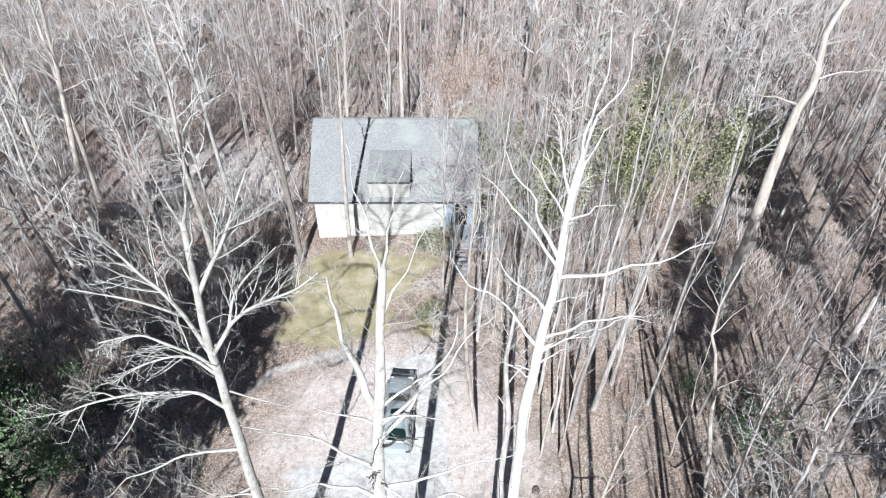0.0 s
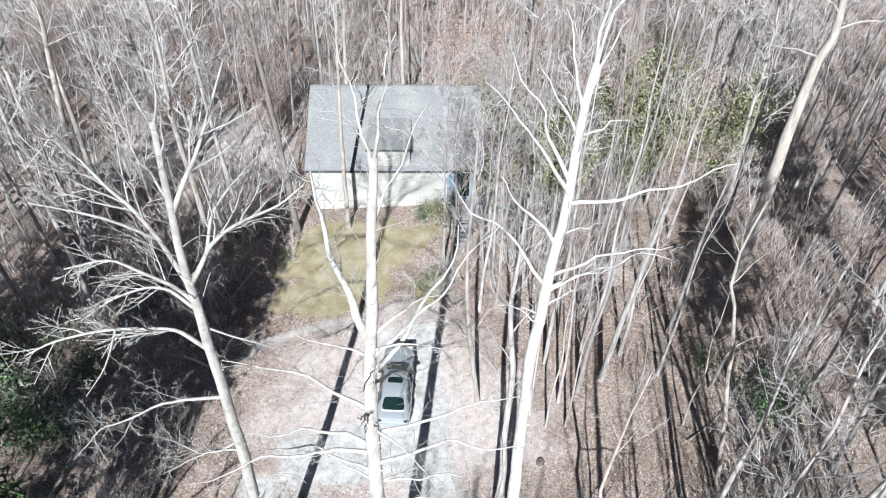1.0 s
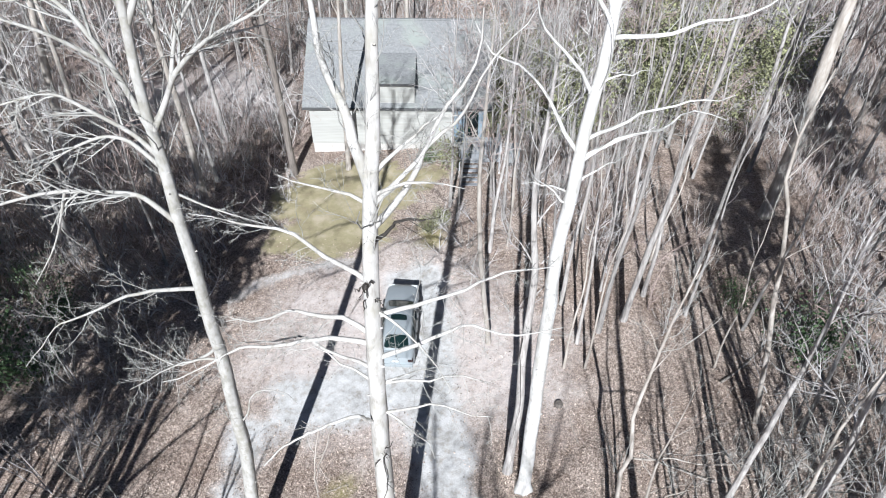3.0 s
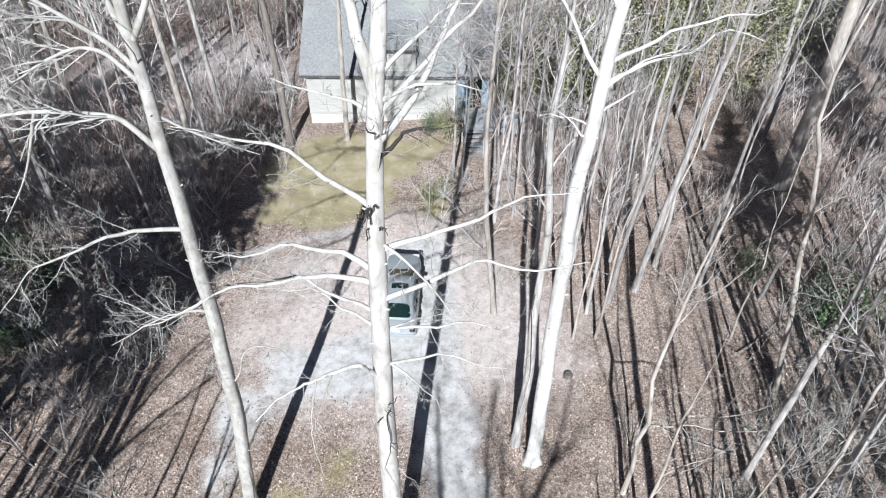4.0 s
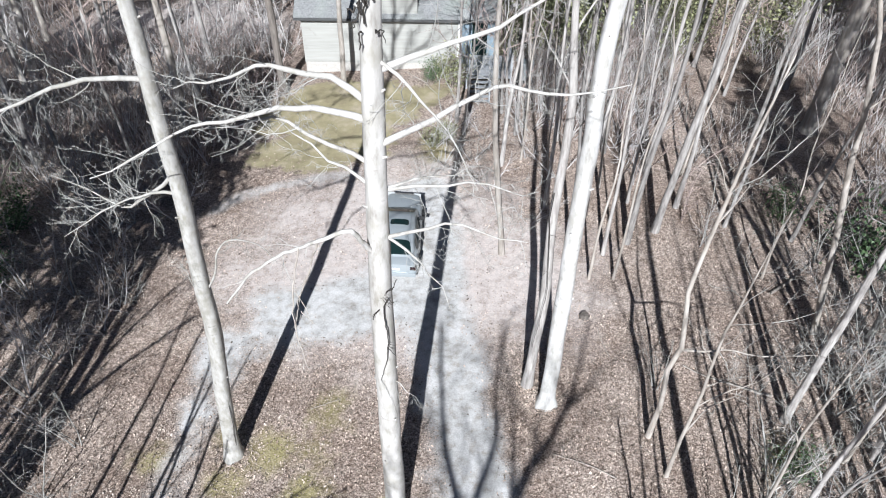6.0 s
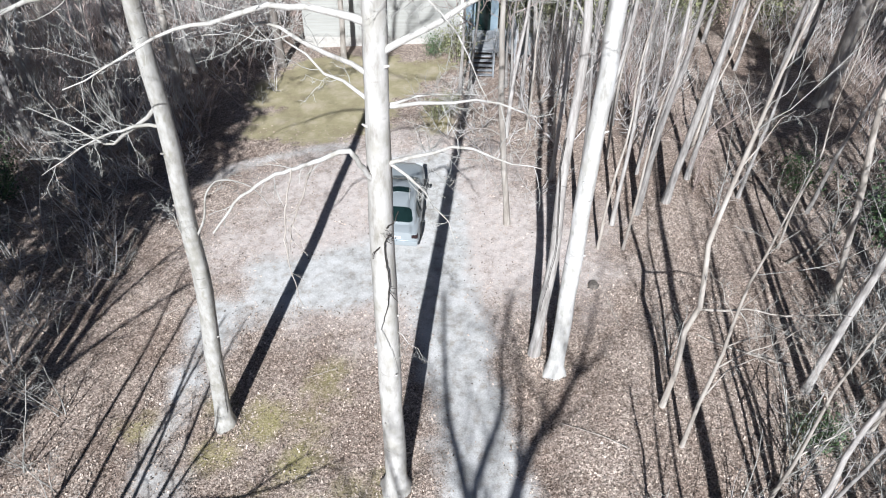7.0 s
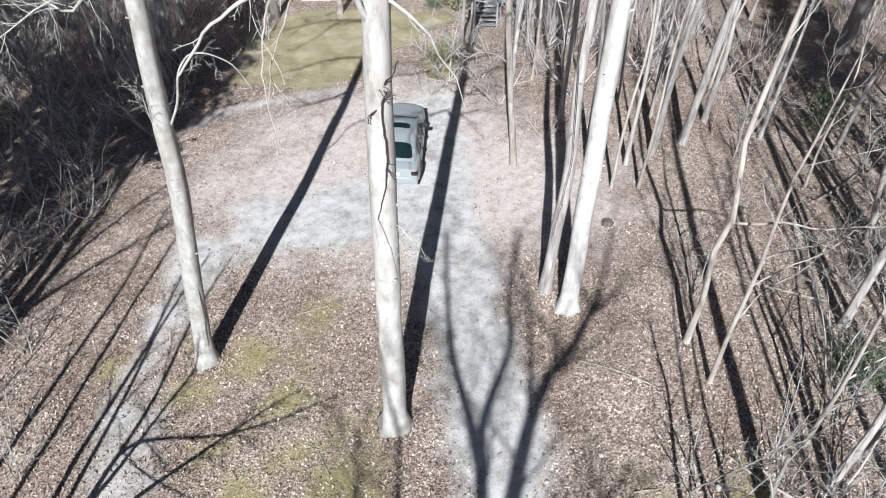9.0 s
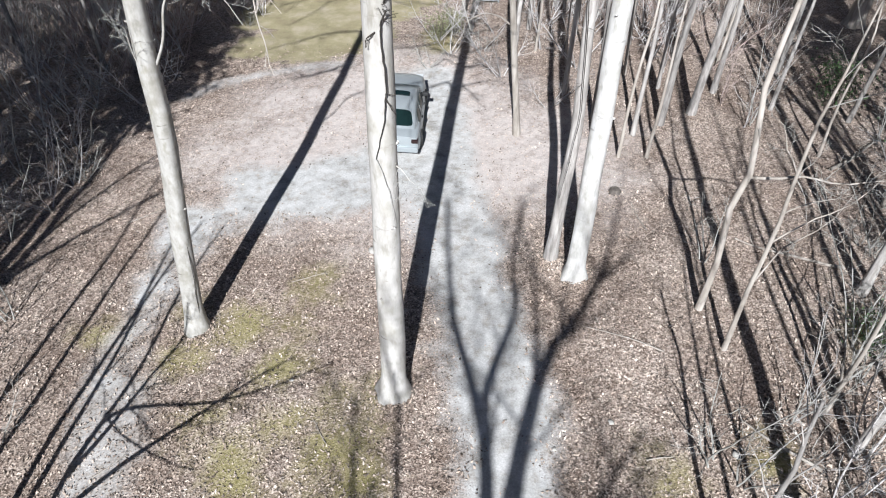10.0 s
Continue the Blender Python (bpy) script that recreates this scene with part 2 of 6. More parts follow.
# ---- ground ----
def path_distance(x, y, line):
    """Distance from a line of (x, y, half width) to (x, y), less the half width there."""
    best = 1e9
    for (ax, ay, aw), (bx, by, bw) in zip(line, line[1:]):
        dx, dy = bx - ax, by - ay
        f = max(0.0, min(1.0, ((x - ax) * dx + (y - ay) * dy) / (dx * dx + dy * dy)))
        best = min(best, math.hypot(x - ax - f * dx, y - ay - f * dy) - aw - f * (bw - aw))
    return best


DRIVE = [(0.9, -45, 1.2), (0.9, 2, 1.2), (0.85, 8, 1.15), (0.72, 11, 1.2), (0.35, 13, 1.2), (-0.05, 15, 1.1), (-0.5, 18, 1.25), (-1.1, 20.5, 1.7), (-1.4, 23, 1.7), (-1.6, 26.3, 1.5)]
LOOP = [(-1.6, 19.9, 1.3), (-4.2, 19.4, 2.1), (-6.6, 18.9, 1.7), (-8.3, 17.6, 1.05), (-9.25, 14.6, 0.75), (-9.4, 11.5, 0.9), (-8.2, 8.0, 1.3), (-5.5, 1.0, 1.3), (-1.5, -6, 1.2), (0.6, -12, 1.2)]
TRACK = [(-4.6, 28.0, 0.25), (-6.5, 27.9, 0.35), (-8.2, 27.4, 0.4), (-10.2, 26.6, 0.4), (-11.6, 25.0, 0.3)]
LAWN = [(-9.0, 33.5, 2.0), (-6.8, 34.0, 3.5), (-4.4, 34.6, 2.6), (-2.0, 35.4, 1.3), (-0.6, 35.8, 0.7)]
LAWN_LOW = [(-9.3, 30.0, 1.2), (-7.0, 30.2, 2.0), (-4.6, 31.0, 1.6)]
CLEARING = [(-8.5, 21.5, 1.5), (-5.0, 21.5, 3.8), (-1.5, 21.5, 5.0), (2.0, 21.0, 3.5)]
CLEARING_BACK = [(-6.5, 25.0, 2.6), (-2.0, 26.4, 3.2), (1.8, 25.0, 2.0)]
MEADOW = [(-25.5, 47.0, 2.5), (-19, 50.0, 5.0), (-13.5, 47.0, 3.0)]
MOSS = [(-5.9, 12.9, 0.75), (-4.9, 12.7, 0.5), (-10.0, 13.0, 0.6), (-7.6, 11.8, 0.6), (-7.6, 13.5, 0.4), (-4.7, 11.7, 0.6), (-5.4, 8.8, 0.7), (-3.5, 10.6, 0.45), (-2.3, 11.0, 0.3), (-4.3, 14.6, 0.5), (-3.2, 9.3, 0.7), (-4.4, 10.1, 0.6), (-2.7, 8.5, 0.6), (-6.4, 10.3, 0.5), (4.2, 9.0, 0.45), (6.6, 8.8, 0.5), (10.5, 12.4, 0.5), (-1.0, 30.5, 0.9)]


def zones(x, y):
    """How bare (gravel), how grassy and how mossy the ground is."""
    wob = 0.35 * noise.noise((x * 0.7, y * 0.7, 1.0)) + 0.22 * noise.noise((x * 2.1, y * 2.1, 7.0))
    d = min(path_distance(x, y, DRIVE), path_distance(x, y, LOOP) + 0.15 + 1.1 * noise.noise((x * 0.45, y * 0.45, 11.0)))
    gravel = max(0.0, min(1.0, 0.5 - (d + 1.3 * wob) / 1.2))
    if x < -3 and y < 13:
        gravel *= 1 - 0.3 * min(1.0, (13 - y) / 3)
    if x < -3 and y < 18.5:  # the old loop, half grown over
        gravel *= 1 - 0.27 * min(1.0, (18.5 - y) / 2.0) * (0.8 + 0.9 * noise.noise((x * 0.8, y * 0.8, 21.0)))
    gravel = max(gravel, 0.55 * max(0.0, min(1.0, 0.5 - (path_distance(x, y, TRACK) + wob) / 0.5)))
    g = min(path_distance(x, y, LAWN), path_distance(x, y, LAWN_LOW))
    grass = max(0.0, min(1.0, 0.5 - (g + 2.0 * wob) / 1.6))
    m = min(math.hypot(x - a, y - b) - c for a, b, c in MOSS)
    moss = max(0.0, min(1.0, 0.45 - (m + 2.4 * wob) / 1.3))
    dust = max(0.0, min(1.0, 0.5 - (min(path_distance(x, y, CLEARING), path_distance(x, y, CLEARING_BACK) + 0.6, path_distance(x, y, MEADOW) + 1.0) + 4.0 * wob) / 5.0))
    return gravel, grass * (1 - gravel), moss * (1 - gravel), dust * dust * (3 - 2 * dust)


def ground_material():
    m = bpy.data.materials.new("forest_floor")
    m.use_nodes = True
    n, ln = m.node_tree.nodes, m.node_tree.links
    b = n["Principled BSDF"]
    b.inputs["Roughness"].default_value, b.inputs["Specular IOR Level"].default_value = 0.95, 0.15
    co = n.new("ShaderNodeTexCoord")

    def nz(scale, detail=6, rough=0.65):
        t = n.new("ShaderNodeTexNoise")
        t.inputs["Scale"].default_value, t.inputs["Detail"].default_value, t.inputs["Roughness"].default_value = scale, detail, rough
        ln.new(co.outputs["Object"], t.inputs["Vector"])
        return t.outputs["Fac"]

    def ramp(src, stops):
        r = n.new("ShaderNodeValToRGB")
        while len(r.color_ramp.elements) < len(stops):
            r.color_ramp.elements.new(0.5)
        for el, (p, c) in zip(r.color_ramp.elements, stops):
            el.position, el.color = p, (*c, 1)
        ln.new(src, r.inputs["Fac"])
        return r.outputs["Color"]

    def mix(f, a, c, kind="MIX"):
        x = n.new("ShaderNodeMix")
        x.data_type, x.blend_type = "RGBA", kind
        if isinstance(f, float):
            x.inputs["Factor"].default_value = f
        else:
            ln.new(f, x.inputs["Factor"])
        ln.new(a, x.inputs["A"])
        ln.new(c, x.inputs["B"])
        return x.outputs["Result"]

    def mask(name, grain, amount, soft=0.15):
        """An edge-broken mask from a vertex attribute."""
        at = n.new("ShaderNodeAttribute")
        at.attribute_name = name
        ad = n.new("ShaderNodeMath")
        ad.operation = "MULTIPLY_ADD"
        ln.new(grain, ad.inputs[0])
        ad.inputs[1].default_value = amount
        ln.new(at.outputs["Fac"], ad.inputs[2])
        mr = n.new("ShaderNodeMapRange")
        mr.inputs["From Min"].default_value, mr.inputs["From Max"].default_value = 0.5 - soft + amount * 0.5, 0.5 + soft + amount * 0.5
        ln.new(ad.outputs[0], mr.inputs["Value"])
        return mr.outputs["Result"]

    fine, mid, big, leaf = nz(22, 4), nz(3.0), nz(0.35, 4), nz(60, 2)
    vo = n.new("ShaderNodeTexVoronoi")
    vo.inputs["Scale"].default_value = 30.0
    ln.new(co.outputs["Object"], vo.inputs["Vector"])
    vcol = n.new("ShaderNodeSeparateColor")
    ln.new(vo.outputs["Color"], vcol.inputs["Color"])
    litter = ramp(vcol.outputs["Red"], [(0.0, (0.05, 0.038, 0.03)), (0.35, (0.225, 0.182, 0.155)), (0.7, (0.41, 0.35, 0.308)), (1.0, (0.68, 0.605, 0.54))])
    earth = ramp(mid, [(0.3, (0.17, 0.138, 0.118)), (0.7, (0.38, 0.325, 0.288))])
    base = mix(0.25, litter, earth)
    clump = ramp(nz(7.0, 5, 0.7), [(0.36, (0.55, 0.50, 0.46)), (0.5, (0.98, 0.97, 0.96)), (0.66, (1.28, 1.25, 1.22))])
    base = mix(1.0, base, clump, "MULTIPLY")
    stain = ramp(big, [(0.35, (0.72, 0.66, 0.62)), (0.65, (1.12, 1.1, 1.08))])
    base = mix(1.0, base, stain, "MULTIPLY")
    gravel = ramp(fine, [(0.3, (0.385, 0.376, 0.36)), (0.5, (0.475, 0.465, 0.447)), (0.7, (0.575, 0.564, 0.545))])
    gravel = mix(1.0, gravel, ramp(nz(1.3, 6, 0.7), [(0.36, (0.70, 0.69, 0.68)), (0.48, (0.95, 0.95, 0.95)), (0.62, (1.12, 1.12, 1.13))]), "MULTIPLY")
    gravel = mix(1.0, gravel, ramp(mid, [(0.32, (0.72, 0.68, 0.63)), (0.5, (0.97, 0.97, 0.97)), (0.7, (1.06, 1.06, 1.06))]), "MULTIPLY")
    grass = ramp(fine, [(0.3, (0.20, 0.17, 0.095)), (0.55, (0.30, 0.262, 0.155)), (0.75, (0.41, 0.365, 0.235))])
    moss = mix(0.36, ramp(fine, [(0.3, (0.17, 0.155, 0.05)), (0.6, (0.33, 0.30, 0.115))]), base)
    grass = mix(0.75, grass, ramp(nz(0.9, 5), [(0.35, (0.24, 0.20, 0.13)), (0.5, (0.31, 0.275, 0.165)), (0.65, (0.42, 0.36, 0.27))]))
    col_d = mix(0.68, base, ramp(mid, [(0.3, (0.44, 0.385, 0.355)), (0.5, (0.60, 0.54, 0.505)), (0.7, (0.70, 0.65, 0.62))]))
    base = mix(mask("dust", mid, 0.6, 0.5), base, col_d)
    stony = mask("gravel", fine, 0.8, 0.3)
    col = mix(mask("grass", mid, 1.5), base, grass)
    col = mix(mask("moss", mid, 1.2, 0.4), col, moss)
    col = mix(stony, col, gravel)
    ln.new(col, b.inputs["Base Color"])
    bp = n.new("ShaderNodeBump")
    bp.inputs["Distance"].default_value = 0.02
    st = n.new("ShaderNodeMapRange")
    st.inputs["To Min"].default_value, st.inputs["To Max"].default_value = 0.6, 0.12
    ln.new(stony, st.inputs["Value"])
    ln.new(st.outputs["Result"], bp.inputs["Strength"])
    ln.new(vo.outputs["Distance"], bp.inputs["Height"])
    ln.new(bp.outputs["Normal"], b.inputs["Normal"])
    return m


FLOOR = ground_material()


def build_ground():
    def steps(lo, hi, step, far):
        mid_ = np.arange(lo, hi + step / 2, step)
        out = step * 1.35 ** np.arange(1, 40)
        out = np.cumsum(out)
        out = np.append(out[out < far], far)
        return np.concatenate([lo - out[::-1], mid_, hi + out])
    xs, ys = steps(-16, 16, 0.25, 3000), steps(4, 42, 0.25, 3000)
    V = [(x, y, ground_z(x, y)) for y in ys for x in xs]
    k = len(xs)
    F = [(j * k + i, j * k + i + 1, (j + 1) * k + i + 1, (j + 1) * k + i) for j in range(len(ys) - 1) for i in range(k - 1)]
    ob = part("ground", (V, F), FLOOR)
    z = [zones(x, y) if abs(x) < 60 and abs(y) < 90 else (0, 0, 0, 0) for x, y, _ in V]
    for i, name in enumerate(("gravel", "grass", "moss", "dust")):
        at = ob.data.attributes.new(name, "FLOAT", "POINT")
        at.data.foreach_set("value", [q[i] for q in z])
    smooth(ob, 80)
    tagged(ob, "leaf-covered forest floor with a pale gravel drive and a dry lawn", "ground", kind="structure")


build_ground()

# ---- house ----
HX0, HX1, HY0, HY1, HZ, EAVE, RIDGE_Y, RIDGE = -9.0, 2.5, 39.0, 49.0, 1.35, 5.2, 44.0, 8.8


def build_house():
    house = new("house")
    house.location = (HX0, HY0, HZ)
    tagged(house, "single-storey white house with a grey shingled gable roof", "house")
    inv = Matrix.Translation((-HX0, -HY0, -HZ))

    def hp(name, bm, m, parent=None, label=""):
        ob = part(name, bm, m, parent or house, label)
        ob.data.transform(inv)
        return ob

    t = 0.2
    # front and back walls, gable ends
    wall = bmesh.new()
    box(wall, HX0, HX1, HY0, HY0 + t, HZ + 0.95, EAVE)
    front = hp("wall", wall, SIDING, None, "white lap siding")
    hp("wall", box(bmesh.new(), HX0, HX1, HY1 - t, HY1, HZ + 0.95, EAVE), SIDING)
    for x in (HX0, HX1 - t):
        bm = bmesh.new()
        prof = [(HY0 + t, HZ + 0.95), (HY1 - t, HZ + 0.95), (HY1 - t, EAVE), (RIDGE_Y, RIDGE - 0.2), (HY0 + t, EAVE)]
        a = [bm.verts.new((x, y, z)) for y, z in prof]
        c = [bm.verts.new((x + t, y, z)) for y, z in prof]
        bm.faces.new(a)
        bm.faces.new(c[::-1])
        for i in range(5):
            bm.faces.new((a[i], a[(i + 1) % 5], c[(i + 1) % 5], c[i]))
        hp("wall", bm, SIDING)
    # lap boards, each a shallow wedge on the front
    h = (EAVE - 0.15 - HZ - 1.0) / 13
    for k in range(13):
        z = HZ + 1.0 + k * h
        bm = bmesh.new()
        v = [bm.verts.new(p) for x in (HX0, HX1) for p in ((x, HY0 - 0.003, z), (x, HY0 - 0.032, z), (x, HY0 - 0.012, z + h * 0.99), (x, HY0 - 0.003, z + h * 0.99))]
        for q in ((0, 1, 2, 3), (7, 6, 5, 4), (0, 4, 5, 1), (1, 5, 6, 2), (2, 6, 7, 3), (3, 7, 4, 0)):
            bm.faces.new([v[i] for i in q])
        hp("siding_board", bm, SIDING, front)
    hp("foundation", box(bmesh.new(), HX0 + 0.03, HX1 - 0.03, HY0 + 0.02, HY1 - 0.02, HZ - 0.8, HZ + 0.95), CONCRETE, None, "tan concrete foundation")
    # roof slabs with overhang
    slope = (RIDGE - EAVE) / (RIDGE_Y - HY0)
    for s in (1, -1):
        bm = bmesh.new()
        y_e = RIDGE_Y - s * (RIDGE_Y - HY0 + 0.3)
        z_e = RIDGE - slope * (RIDGE_Y - HY0 + 0.3)
        vs = []
        for x in (HX0 - 0.35, HX1 + 0.35):
            vs.append([bm.verts.new(p) for p in ((x, y_e, z_e), (x, RIDGE_Y, RIDGE), (x, RIDGE_Y, RIDGE + 0.14), (x, y_e, z_e + 0.14))])
        a, c = vs
        bm.faces.new(a)
        bm.faces.new(c[::-1])
        for i in range(4):
            bm.faces.new((a[i], c[i], c[(i + 1) % 4], a[(i + 1) % 4]))
        roof = hp("roof", bm, SHINGLE, None, "grey asphalt shingles")
        # courses of shingles as thin raised strips
        if s == 1:
            nrow = 26
            for k in range(nrow):
                f0, f1 = k / nrow, (k + 1) / nrow
                y0, z0 = y_e + (RIDGE_Y - y_e) * f0, z_e + 0.14 + (RIDGE - z_e) * f0
                y1, z1 = y_e + (RIDGE_Y - y_e) * f1, z_e + 0.14 + (RIDGE - z_e) * f1
                bm = bmesh.new()
                v = [bm.verts.new(p) for x in (HX0 - 0.36, HX1 + 0.36) for p in ((x, y0 - 0.02, z0 + 0.002), (x, y0 - 0.02, z0 + 0.018), (x, y1, z1 + 0.005))]
                for q in ((0, 1, 2), (5, 4, 3), (0, 3, 4, 1), (1, 4, 5, 2), (2, 5, 3, 0)):
                    bm.faces.new([v[i] for i in q])
                hp("shingle_course", bm, SHINGLE, roof)
    hp("ridge_cap", box(bmesh.new(), HX0 - 0.36, HX1 + 0.36, RIDGE_Y - 0.14, RIDGE_Y + 0.14, RIDGE + 0.1, RIDGE + 0.17, 0.03), SHINGLE)
    ye, ze = HY0 - 0.3, RIDGE - slope * (RIDGE_Y - HY0 + 0.3)
    hp("gutter", box(bmesh.new(), HX0 - 0.35, HX1 + 0.35, ye - 0.13, ye - 0.004, ze - 0.02, ze + 0.11, 0.02), GUTTER, None, "dark grey gutter")
    hp("soffit", box(bmesh.new(), HX0 - 0.3, HX1 + 0.3, ye, HY0 - 0.035, ze - 0.03, ze - 0.005), TRIM)
    # wall dormer over the entry, with a shed roof that runs back into the main one
    dx0, dx1, dz = -5.0, -2.1, 6.75
    bm = bmesh.new()
    prof = [(HY0 - 0.05, EAVE - 0.5), (HY0 + 0.8, EAVE - 0.5), (HY0 + 3.05, dz + 0.58), (HY0 - 0.05, dz)]
    va, vc = ([bm.verts.new((x, y, z)) for y, z in prof] for x in (dx0, dx1))
    bm.faces.new(va)
    bm.faces.new(vc[::-1])
    for i in range(4):
        bm.faces.new((va[i], va[(i + 1) % 4], vc[(i + 1) % 4], vc[i]))
    dorm = hp("dormer", bm, SIDING, None, "white boarded wall dormer")
    bm = bmesh.new()
    prof = [(HY0 - 0.35, dz - 0.04), (HY0 + 3.3, dz + 0.66), (HY0 + 3.3, dz + 0.78), (HY0 - 0.35, dz + 0.08)]
    va, vc = ([bm.verts.new((x, y, z)) for y, z in prof] for x in (dx0 - 0.06, dx1 + 0.06))
    bm.faces.new(va)
    bm.faces.new(vc[::-1])
    for i in range(4):
        bm.faces.new((va[i], va[(i + 1) % 4], vc[(i + 1) % 4], vc[i]))
    hp("dormer_roof", bm, SHINGLE, dorm)
    hp("gutter", box(bmesh.new(), dx0 - 0.06, dx1 + 0.06, HY0 - 0.45, HY0 - 0.354, dz - 0.06, dz + 0.05, 0.015), GUTTER, dorm, "dark grey gutter")
    # blue-grey porch end of the front with a door
    porch = hp("porch_wall", box(bmesh.new(), 0.45, HX1 - 0.02, HY0 - 0.06, HY0 - 0.035, HZ + 1.0, EAVE - 0.12), BLUE_SIDING, None, "blue-grey boarded porch end")
    hp("corner_post", box(bmesh.new(), 0.3, 0.45, HY0 - 0.09, HY0 - 0.035, HZ + 0.95, EAVE - 0.1, 0.01), TRIM, porch)
    door = hp("door", box(bmesh.new(), 1.15, 2.05, HY0 - 0.10, HY0 - 0.062, HZ + 1.55, HZ + 3.55, 0.01), GLASS_DARK, None, "dark glazed door")
    hp("door_handle", box(bmesh.new(), 1.22, 1.27, HY0 - 0.15, HY0 - 0.10, HZ + 2.45, HZ + 2.57, 0.01), CHROME, door)


build_house()


def build_deck():
    """A porch deck with a railing and a flight of wooden steps."""
    x0, x1, y0, y1, z = 0.75, 3.4, 36.15, 38.9, 2.9
    deck = new("deck")
    deck.location = (x0, y0, z)
    tagged(deck, "weathered grey wooden porch deck with a railing", "deck")
    inv = Matrix.Translation((-x0, -y0, -z))

    def dp(name, bm, material=DECKWOOD):
        ob = part(name, bm, material, deck)
        ob.data.transform(inv)
        return ob
    for k in range(19):
        y = y0 + k * 0.145
        dp("plank", box(bmesh.new(), x0, x1, y, y + 0.137, z - 0.03, z, 0.004))
    for x in (x0 + 0.05, 2.15, x1 - 0.05):
        dp("post", box(bmesh.new(), x - 0.05, x + 0.05, y0 + 0.0, y0 + 0.1, ground_z(x, y0) - 0.1, z + 1.0, 0.006))
    for x in (x0 + 0.05, x1 - 0.05):
        dp("post", box(bmesh.new(), x - 0.05, x + 0.05, y1 - 0.1, y1, ground_z(x, y1) - 0.1, z + 1.0, 0.006))
        dp("rail", box(bmesh.new(), x - 0.06, x + 0.06, y0, y1, z + 1.0, z + 1.04, 0.006))
        for k in range(15):
            y = y0 + 0.2 + k * 0.17
            dp("baluster", box(bmesh.new(), x - 0.02, x + 0.02, y - 0.02, y + 0.02, z, z + 1.0))
    for a, b in ((2.1, x1),):
        dp("rail", box(bmesh.new(), a, b, y0 - 0.01, y0 + 0.11, z + 1.042, z + 1.08, 0.006))
        for k in range(int((b - a - 0.2) / 0.15)):
            x = a + 0.18 + k * 0.15
            dp("baluster", box(bmesh.new(), x - 0.02, x + 0.02, y0 + 0.03, y0 + 0.07, z, z + 1.042))
    dp("beam", box(bmesh.new(), x0, x1, y0 + 0.02, y0 + 0.08, z - 0.25, z - 0.03))
    sx, sy = 0.95, 34.4
    zb = ground_z(1.5, sy)
    st = new("steps")
    st.location = (sx, sy, zb)
    tagged(st, "weathered grey wooden steps rising to the porch deck", "steps")
    inv2 = Matrix.Translation(-st.location)
    for k in range(6):
        zk = zb + (k + 1) * (z - zb) / 6.6
        part("tread", box(bmesh.new(), sx, sx + 1.08, sy + k * 0.29, sy + k * 0.29 + 0.27, zk - 0.04, zk, 0.006), DECKWOOD, st).data.transform(inv2)
    for x in (sx - 0.045, sx + 1.085):
        bm = bmesh.new()
        a = [(x, sy, zb - 0.1), (x, sy + 0.4, zb - 0.1), (x, y0, z - 0.4), (x, y0, z - 0.06), (x, sy, zb + 0.12)]
        v0 = [bm.verts.new(p) for p in a]
        v1 = [bm.verts.new((p[0] + 0.04, p[1], p[2])) for p in a]
        bm.faces.new(v0)
        bm.faces.new(v1[::-1])
        for i in range(5):
            bm.faces.new((v0[i], v0[(i + 1) % 5], v1[(i + 1) % 5], v1[i]))
        part("stringer", bm, DECKWOOD, st).data.transform(inv2)
        part("post", box(bmesh.new(), x - 0.02, x + 0.06, sy + 0.1, sy + 0.18, zb, zb + 1.05, 0.006), DECKWOOD, st).data.transform(inv2)
        bm = bmesh.new()
        a = [(x - 0.02, sy + 0.05, zb + 1.05), (x + 0.06, sy + 0.05, zb + 1.05), (x + 0.06, y0, z + 0.95), (x - 0.02, y0, z + 0.95)]
        v0 = [bm.verts.new(p) for p in a]
        v1 = [bm.verts.new((p[0], p[1], p[2] + 0.05)) for p in a]
        bm.faces.new(v0[::-1])
        bm.faces.new(v1)
        for i in range(4):
            bm.faces.new((v0[i], v0[(i + 1) % 4], v1[(i + 1) % 4], v1[i]))
        part("handrail", bm, DECKWOOD, st).data.transform(inv2)


build_deck()


def build_utility_box():
    x, y = 4.2, 36.9
    z = ground_z(x, y)
    ob = new("utility_box")
    ob.location = (x, y, z)
    tagged(ob, "grey-green metal utility box on a dark base", "utility box")
    boxed("base", (-0.5, 0.5, -0.4, 0.4, -0.05, 0.16), BLACK, ob)
    boxed("cabinet", (-0.45, 0.45, -0.35, 0.35, 0.16, 1.15), PAINT, ob, bevel=0.03)
    boxed("lid", (-0.48, 0.48, -0.38, 0.38, 1.15, 1.2), PAINT, ob)


build_utility_box()


# ---- car ----
def loft(bm, stations, n=20, cap=True):
    """Skin over cross sections: each is (y, half width bottom, half width top, z bottom, z top, roundness)."""
    rings = []
    for y, wb, wt, z0, z1, p in stations:
        ring = []
        for k in range(n):
            a = 2 * math.pi * (k + 0.5) / n
            c, s = math.cos(a), math.sin(a)
            sx, sz = math.copysign(abs(c) ** p, c), math.copysign(abs(s) ** p, s)
            zf = (sz + 1) / 2
            ring.append(bm.verts.new((sx * (wb + (wt - wb) * zf), y, z0 + (z1 - z0) * zf)))
        rings.append(ring)
    for a, c in zip(rings, rings[1:]):
        for k in range(n):
            bm.faces.new((a[k], a[(k + 1) % n], c[(k + 1) % n], c[k]))
    if cap:
        bm.faces.new(rings[0][::-1])
        bm.faces.new(rings[-1])
    return bm


